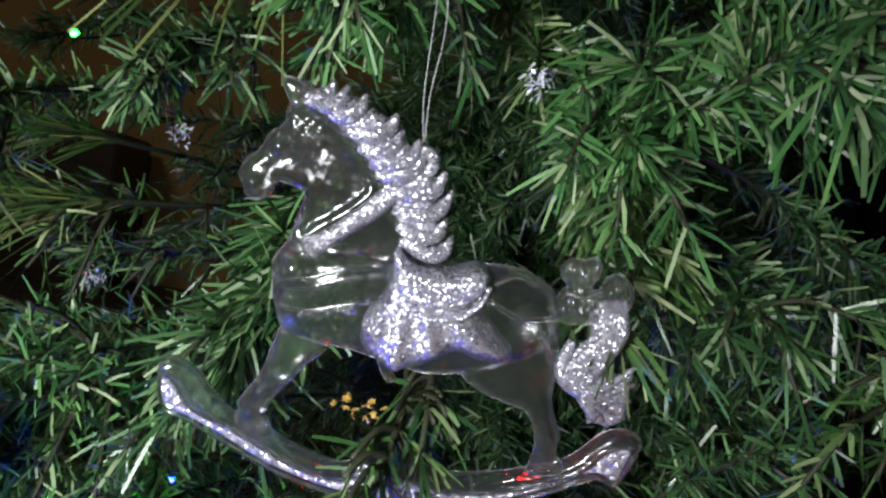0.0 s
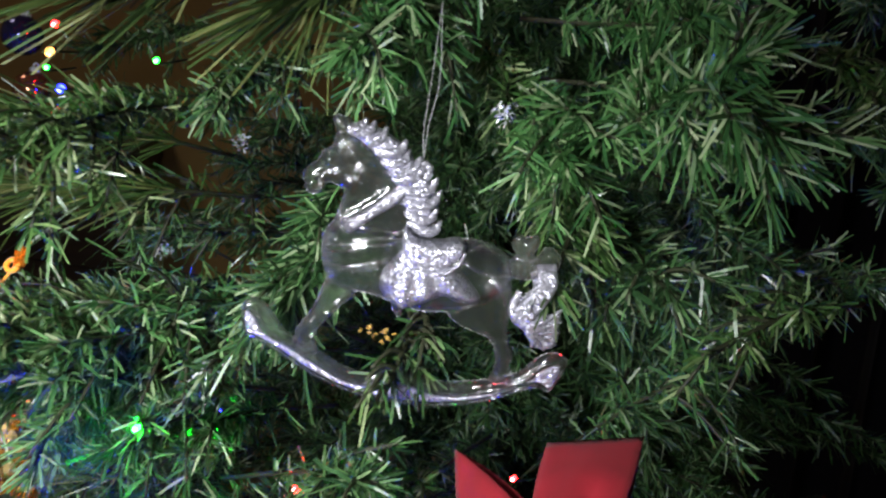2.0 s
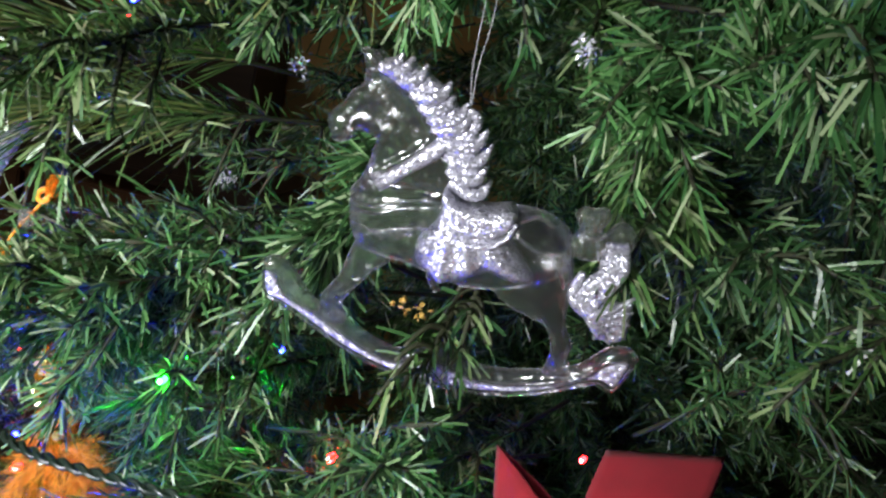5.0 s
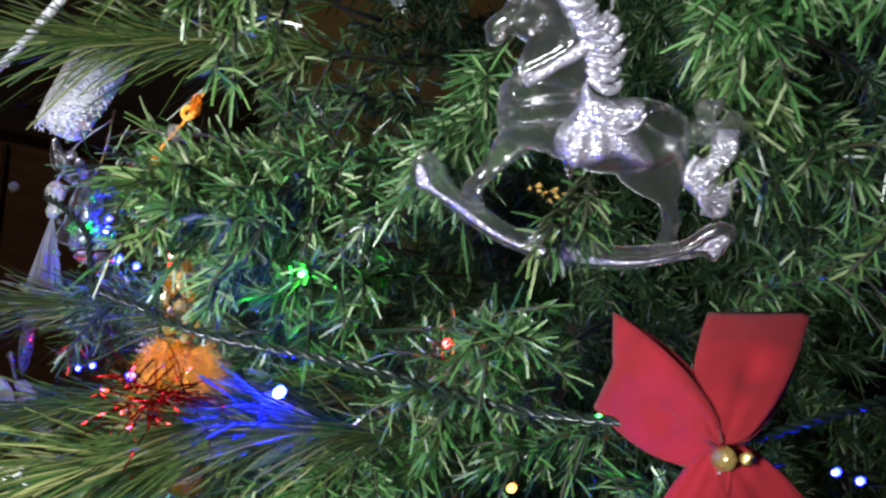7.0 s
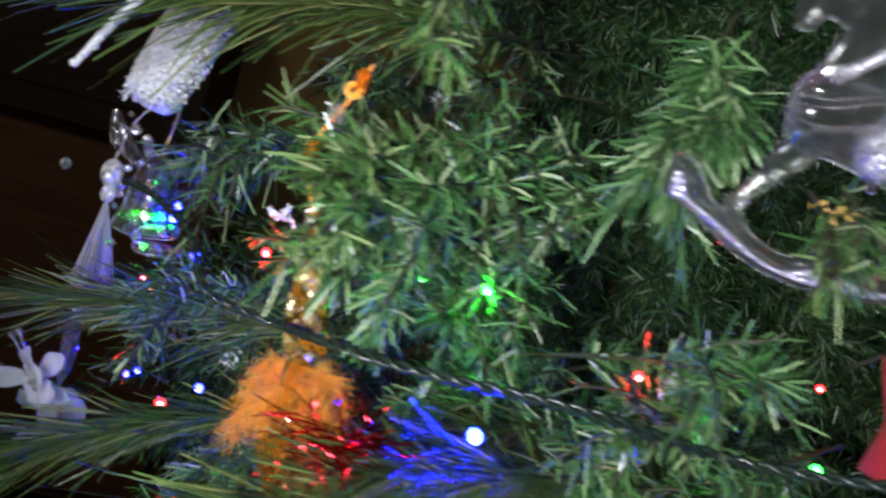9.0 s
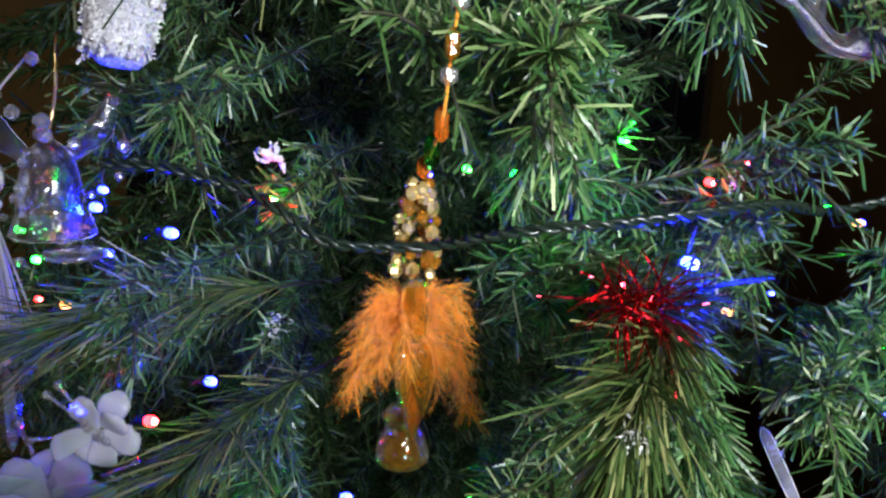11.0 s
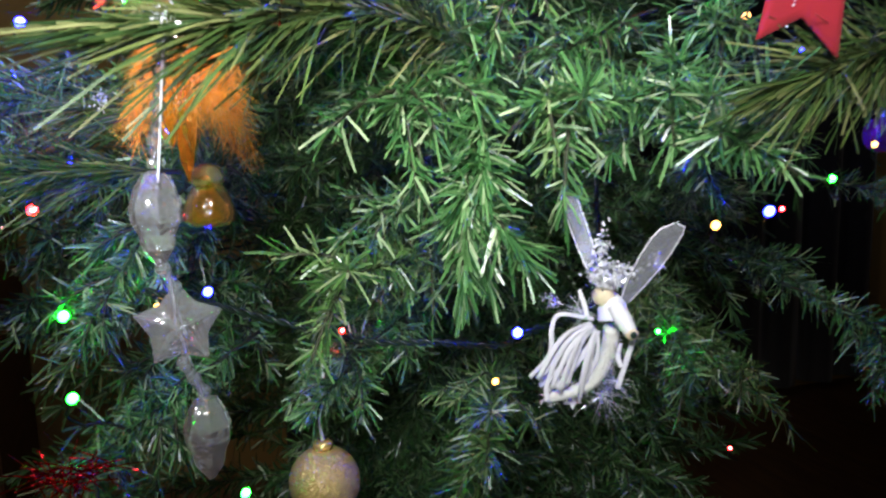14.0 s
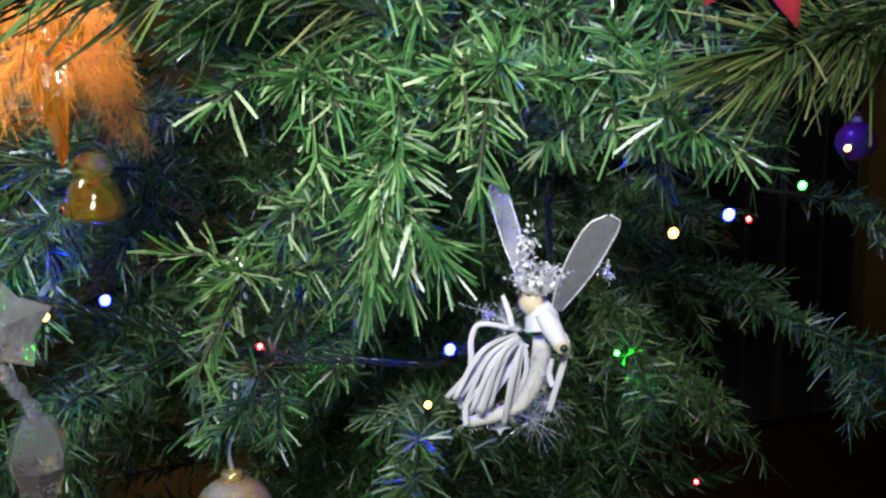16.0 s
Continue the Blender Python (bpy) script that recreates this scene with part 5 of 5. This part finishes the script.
def glitter_twig():
    a, b = np.array((-0.2217, 0.2600, 1.1849)), np.array((-0.2362, 0.2500, 1.1554))
    t = thing("glitter_twig", tuple(a), "thin white glittered twig sticking out of the branches", "ornament")
    s = Soup()
    sweep(s, spline([a + (a - b) * 0.8, a, (a + b) / 2 + (0.001, 0, 0.002), b], 8), (0.0022, 0.002, 0.0016, 0.0012), 8, ripple=0.15, waves=3)
    for k in range(12):
        p = b + (a - b) * k / 10
        ball(s, p + np.array((0.001 * math.sin(k * 3), 0, 0.001 * math.cos(k * 5))), 0.0014, 5, 6)
    part("stem", s, GLITTER_WHITE, t, offset=tuple(a))


glitter_twig()


def clear_figure():
    c = np.array((-0.2454, 0.4000, 1.0929))
    o = tuple(c)
    t = thing("crystal_ornament", o, "clear crystal bell ornament with beads, lit by blue lights", "ornament")
    part("bell", lathe(Soup(), c, [(0.002, 0.018), (0.009, 0.012), (0.0125, 0.0), (0.014, -0.012), (0.018, -0.022), (0.0165, -0.024), (0.012, -0.012), (0.006, 0.006)], 18), ACRYLIC, t, offset=o)
    part("rim", lathe(Soup(), c + (0.008, 0, -0.034), [(0.012, 0), (0.0135, 0.0015), (0.0125, 0.003), (0.004, 0.003)], 16), ACRYLIC, t, offset=o)
    r = random.Random(2)
    for k in range(26):
        p = c + np.array((r.gauss(0, 0.012), r.gauss(-0.008, 0.006), r.gauss(0.008, 0.018)))
        q = r.uniform(0.0015, 0.0032)
        part("crystal_bead", lathe(Soup(), p, [(q * 0.3, -q), (q, -q * 0.4), (q, q * 0.4), (q * 0.3, q)], 6, turn=k), CRYSTAL, t, smooth=False, offset=o)
    for side in (-1, 1):
        s = Soup()
        sweep(s, spline([c + (side * 0.008, 0, 0.01), c + (side * 0.02, -0.004, 0.022), c + (side * 0.026, -0.004, 0.036)], 6), (0.003, 0.006, 0.002), 10, 0.3)
        part("leaf", s, ACRYLIC, t, "clear leaf", offset=o)
    s = Soup()
    sweep(s, spline([c + (0, 0, 0.018), c + (0.004, 0, 0.035), c + (0.006, 0, 0.06)], 6), (0.0008, 0.0008), 6)
    part("bead_hanger", s, GOLD, t, "gold bead hanger", offset=o)


clear_figure()


def silver_tassel():
    c = np.array((-0.2681, 0.4000, 1.0950))
    t = thing("silver_tassel", tuple(c), "long silver grey thread tassel with a beaded head", "tassel")
    part("head", ball(Soup(), c, (0.006, 0.006, 0.008), 10, 12), FOIL, t, offset=tuple(c))
    part("collar", lathe(Soup(), c + (0, 0, -0.011), [(0.003, -0.004), (0.0045, 0), (0.003, 0.004)], 10), FOIL, t, offset=tuple(c))
    r = np.random.default_rng(3)
    n = 160
    d = unit(np.stack([r.normal(0, 0.08, n), r.normal(0, 0.08, n), -np.ones(n)], axis=1))
    tagged(part("fringe", strips(Soup(), np.repeat((c + (0, 0, -0.013))[None], n, 0), d, r.uniform(0.05, 0.068, n), 0.0009, 0.04, r, taper=0.9), TASSEL, t, "hanging silver threads", smooth=False, offset=tuple(c)), kind="stuff")
    s = Soup()
    sweep(s, spline([c + (0, 0, 0.008), c + (0.004, 0.01, 0.03), c + (0.02, 0.02, 0.05)], 5), (0.0006, 0.0006), 5)
    part("loop", s, THREAD, t, offset=tuple(c))


TASSEL = cloth_material("grey_silver_thread", (0.35, 0.34, 0.4), (0.55, 0.54, 0.62), 800.0, 0.35)
silver_tassel()


def frosted_flower(c, size, label, seed):
    """Uneven rounded petals of frosted plastic round clear hubs."""
    c = np.array(c)
    t = thing("frosted_flower", tuple(c), label, "ornament")
    ax, az = np.array((0.88, -0.42, 0.1)), np.array((-0.05, -0.15, 0.98))
    ay = np.cross(az, ax)
    r = np.random.default_rng(seed)
    for k in range(9):
        a = math.tau * k / 9 + r.normal() * 0.25
        d = unit(ax * math.cos(a) + az * math.sin(a) + ay * r.normal() * 0.35)
        e = unit(np.cross(d, ay) + r.normal(size=3) * 0.2)
        ln = size * r.uniform(0.55, 1.05)
        near = c + ay * r.normal() * size * 0.15
        s = Soup()
        sweep(s, spline([near, near + d * ln * 0.4, near + d * ln * 0.8 - ay * size * 0.1, near + d * ln], 5), (size * 0.06, size * 0.17, size * 0.28, size * 0.27, size * 0.08), 12, 0.16, ref=tuple(np.cross(d, e)))
        part("petal", s, ACRYLIC_FROST, t, offset=tuple(c))
    for k in range(5):
        p = c - ay * size * 0.1 + (ax * r.normal() + az * r.normal()) * size * 0.16
        part("hub", ball(Soup(), p, size * r.uniform(0.06, 0.12), 8, 10), CRYSTAL, t, "clear round bead", offset=tuple(c))
    for k in range(3):
        a = r.uniform(0, math.tau)
        d = ax * math.cos(a) + az * math.sin(a)
        s = Soup()
        sweep(s, [c + d * size * 0.7, c + d * size * 1.1, c + d * size * 1.25, c + d * size * 1.3], (size * 0.03, size * 0.04, size * 0.09, size * 0.03), 8)
        part("stamen", s, CRYSTAL, t, "clear rod with a drop end", offset=tuple(c))


ACRYLIC_FROST = cloth_material("frosted_white_plastic", (0.55, 0.55, 0.64), (0.75, 0.75, 0.84), 900.0, 0.2, 0.0, 0.3, 0.5)
frosted_flower((-0.2560, 0.3700, 0.9663), 0.03, "frosted white plastic flower with rounded petals and clear beads", 2)
frosted_flower((-0.2478, 0.3000, 1.0188), 0.019, "small white glittered plastic flower on a branch", 4)


def crystal_icicle():
    c = np.array((-0.2681, 0.3880, 0.9999))
    o = tuple(c)
    t = thing("crystal_icicle", o, "slender clear crystal drop on a pale wire hook", "ornament")
    part("drop", lathe(Soup(), c, [(0.0012, 0.017), (0.0042, 0.013), (0.0048, 0.0), (0.0036, -0.012), (0.0006, -0.02)], 6), CRYSTAL, t, smooth=False, offset=o)
    part("bead", ball(Soup(), c + (0, 0, 0.02), 0.0022, 8, 10), FOIL, t, "small silver bead", offset=o)
    s = Soup()
    sweep(s, spline([c + (0, 0, 0.021), c + (-0.002, 0, 0.03), c + (-0.008, 0.004, 0.036), c + (-0.014, 0.008, 0.034)], 6), (0.0007, 0.0007), 6)
    part("hook", s, THREAD, t, "pale wire hook", offset=o)


crystal_icicle()


def clear_leaf():
    c = np.array((-0.0746, 0.2850, 1.1203))
    t = thing("plastic_leaf", tuple(c), "translucent silvery plastic leaf pick among branches", "ornament")
    for dx, dz, ln in ((-0.004, 0.014, 0.022), (0.006, -0.004, 0.026), (-0.006, -0.012, 0.018)):
        s = Soup()
        sweep(s, spline([c, c + np.array((dx * 0.6, -0.004, dz * 0.6)), c + np.array((dx, -0.003, dz)) * 1.3], 6), (0.002, 0.006, 0.0055, 0.001), 10, 0.2)
        part("leaf", s, WING, t, offset=tuple(c))


clear_leaf()


def foil_pick(c, n, label):
    """A small crumpled silver foil pick."""
    c = np.array(c)
    t = thing("foil_pick", tuple(c), label, "ornament", "silver foil picks")
    r = np.random.default_rng(int(abs(c[0]) * 1e4))
    m = n * 9
    f = strips(Soup(), c + r.normal(size=(m, 3)) * 0.002, unit(r.normal(size=(m, 3))), r.uniform(0.001, 0.0024, m), 0.0008, 0.6, r, taper=0.6)
    tagged(part("foil_burst", f, FOIL, t, smooth=False, offset=tuple(c)), kind="stuff")


for p in ((0.064, 0.228, 1.257), (-0.1485, 0.154, 1.0545), (-0.111, 0.348, 1.18), (0.0350, 0.2150, 1.2611), (-0.0724, 0.3000, 1.2387), (-0.0628, 0.2600, 1.1411), (-0.1726, 0.3300, 1.0386), (0.0752, 0.2600, 0.9542), (0.0184, 0.2600, 0.9397), (-0.0072, 0.2400, 1.1022)):
    foil_pick(p, 5, "tiny curled silver foil pick on a branch")


def white_curl():
    c = np.array((-0.1679, 0.3400, 1.1069))
    t = thing("white_rosette", tuple(c), "small white curled paper rosette between branches", "ornament")
    r = np.random.default_rng(6)
    for k in range(6):
        s = Soup()
        d, e = unit(r.normal(size=3)), unit(r.normal(size=3))
        sweep(s, spline([c, c + d * 0.005 + e * 0.002, c + d * 0.006 + e * 0.006, c + d * 0.002 + e * 0.009], 6), (0.0008, 0.0016, 0.0014, 0.0004), 8, 0.2, ref=tuple(e))
        part("curl", s, WHITE_RIBBON, t, offset=tuple(c))


white_curl()


def pearl_dress():
    """A pearly lacquered dress shape whose heavy folds swing to one side."""
    waist, top = np.array((0.2176, 0.1793, 0.9433)), np.array((0.2294, 0.1782, 0.9715))
    o = tuple(waist)
    t = thing("pearl_dress_ornament", o, "pearly white lacquered ornament like a swinging folded dress", "ornament")
    part("head", ball(Soup(), tuple(top + (0.001, 0, 0.006)), 0.0055, 12, 16), PEARL, t, offset=o)
    s = Soup()
    sweep(s, spline([top, top * 0.5 + waist * 0.5, waist, waist + (-0.004, -0.002, -0.006)], 6), (0.003, 0.0045, 0.007, 0.0085), 40, 0.8, ripple=0.07, waves=8)
    part("bodice", s, PEARL, t, offset=o)
    for end in ((0.1729, 0.1852, 0.9186), (0.1755, 0.1772, 0.9105), (0.1820, 0.1682, 0.9080), (0.1937, 0.1630, 0.9094), (0.2102, 0.1613, 0.9121), (0.2297, 0.1642, 0.9177), (0.1902, 0.1945, 0.9225)):
        e = np.array(end)
        s = Soup()
        sweep(s, spline([waist, waist * 0.6 + e * 0.4 + (0, 0, 0.003), waist * 0.25 + e * 0.75 + (0, 0, 0.001), e], 8), (0.005, 0.008, 0.0105, 0.011, 0.0095, 0.004), 20, 0.8, ripple=0.05, waves=3)
        part("fold", s, PEARL, t, offset=o)
    s = Soup()
    sweep(s, spline([top + (0.001, 0, 0.011), top + (0.01, 0.01, 0.035)], 4), (0.0004, 0.0004), 5)
    part("thread", s, THREAD, t, offset=o)


PEARL = plain_material("pearl_white_lacquer", (0.72, 0.71, 0.7), 0.18)
pearl_dress()


def twisted_icicle():
    a, b = np.array((0.0957, 0.1600, 1.3140)), np.array((0.0984, 0.1650, 1.2890))
    t = thing("twisted_icicle", tuple(a), "clear twisted acrylic icicle hanging from a branch", "ornament")
    line = spline([a, (a * 2 + b) / 3, (a + b * 2) / 3, b], 10)
    d = unit(b - a)
    u = unit(np.cross(d, (0, 1, 0)))
    v = np.cross(d, u)
    for k in range(2):
        ang = np.linspace(0, 16, len(line)) + k * math.pi
        w = np.linspace(0.0028, 0.0008, len(line))[:, None]
        s = Soup()
        sweep(s, line + (u * np.cos(ang)[:, None] + v * np.sin(ang)[:, None]) * w, (0.003, 0.0026, 0.001), 8)
        part("twist", s, ACRYLIC, t, offset=tuple(a))


twisted_icicle()


def small_bauble(c, r, mat, label):
    c = np.array(c)
    t = thing("bauble", tuple(c), label, "bauble")
    part("ball", ball(Soup(), c, r, 20, 28), mat, t, offset=tuple(c))
    part("cap", lathe(Soup(), c + (0, 0, r * 0.94), [(r * 0.28, 0), (r * 0.3, r * 0.2), (r * 0.18, r * 0.28)], 12), FOIL, t, "silver cap", offset=tuple(c))
    s = Soup()
    sweep(s, [c + np.array((r * 0.14 * math.cos(q), 0, r * 1.32 + r * 0.14 * math.sin(q))) for q in np.linspace(0, 6.28, 11)], (r * 0.03, r * 0.03), 5)
    part("ring", s, FOIL, t, offset=tuple(c))


DARK_BALL = plain_material("dark_blue_lacquer", (0.03, 0.03, 0.09), 0.08, 0.7)
BROWN_BALL = plain_material("copper_lacquer", (0.24, 0.1, 0.05), 0.15, 0.8)
VIOLET = plain_material("violet_lacquer", (0.3, 0.05, 0.25), 0.2, 0.4)
small_bauble((-0.2342, 0.4300, 1.2868), 0.012, DARK_BALL, "shiny dark blue christmas ball among lights")
small_bauble((-0.2238, 0.4300, 1.2556), 0.011, BROWN_BALL, "shiny copper christmas ball among lights")
small_bauble((0.2594, 0.3000, 1.0105), 0.011, VIOLET, "violet christmas ball beside a light")


def yellow_sprig():
    c = np.array((0.002, 0.192, 1.1765))
    t = thing("yellow_flower_pick", tuple(c), "tiny yellow plastic flowers at a needle tip", "ornament")
    r = np.random.default_rng(21)
    for k in range(16):
        p = c + r.normal(size=3) * (0.0034, 0.0015, 0.0016)
        s = Soup()
        e = unit(r.normal(size=3))
        f = unit(np.cross(e, r.normal(size=3)))
        g = np.cross(e, f)
        for q in range(5):
            d = f * math.cos(q * 1.257) + g * math.sin(q * 1.257)
            sweep(s, [p, p + d * 0.0005 + e * 0.0002, p + d * 0.0011 + e * 0.0005], (0.0001, 0.0004, 0.0001), 5, 0.4, ref=tuple(e))
        part("flower", s, YELLOW, t, offset=tuple(c))


YELLOW = plain_material("yellow_plastic", (0.5, 0.32, 0.07), 0.4)
yellow_sprig()
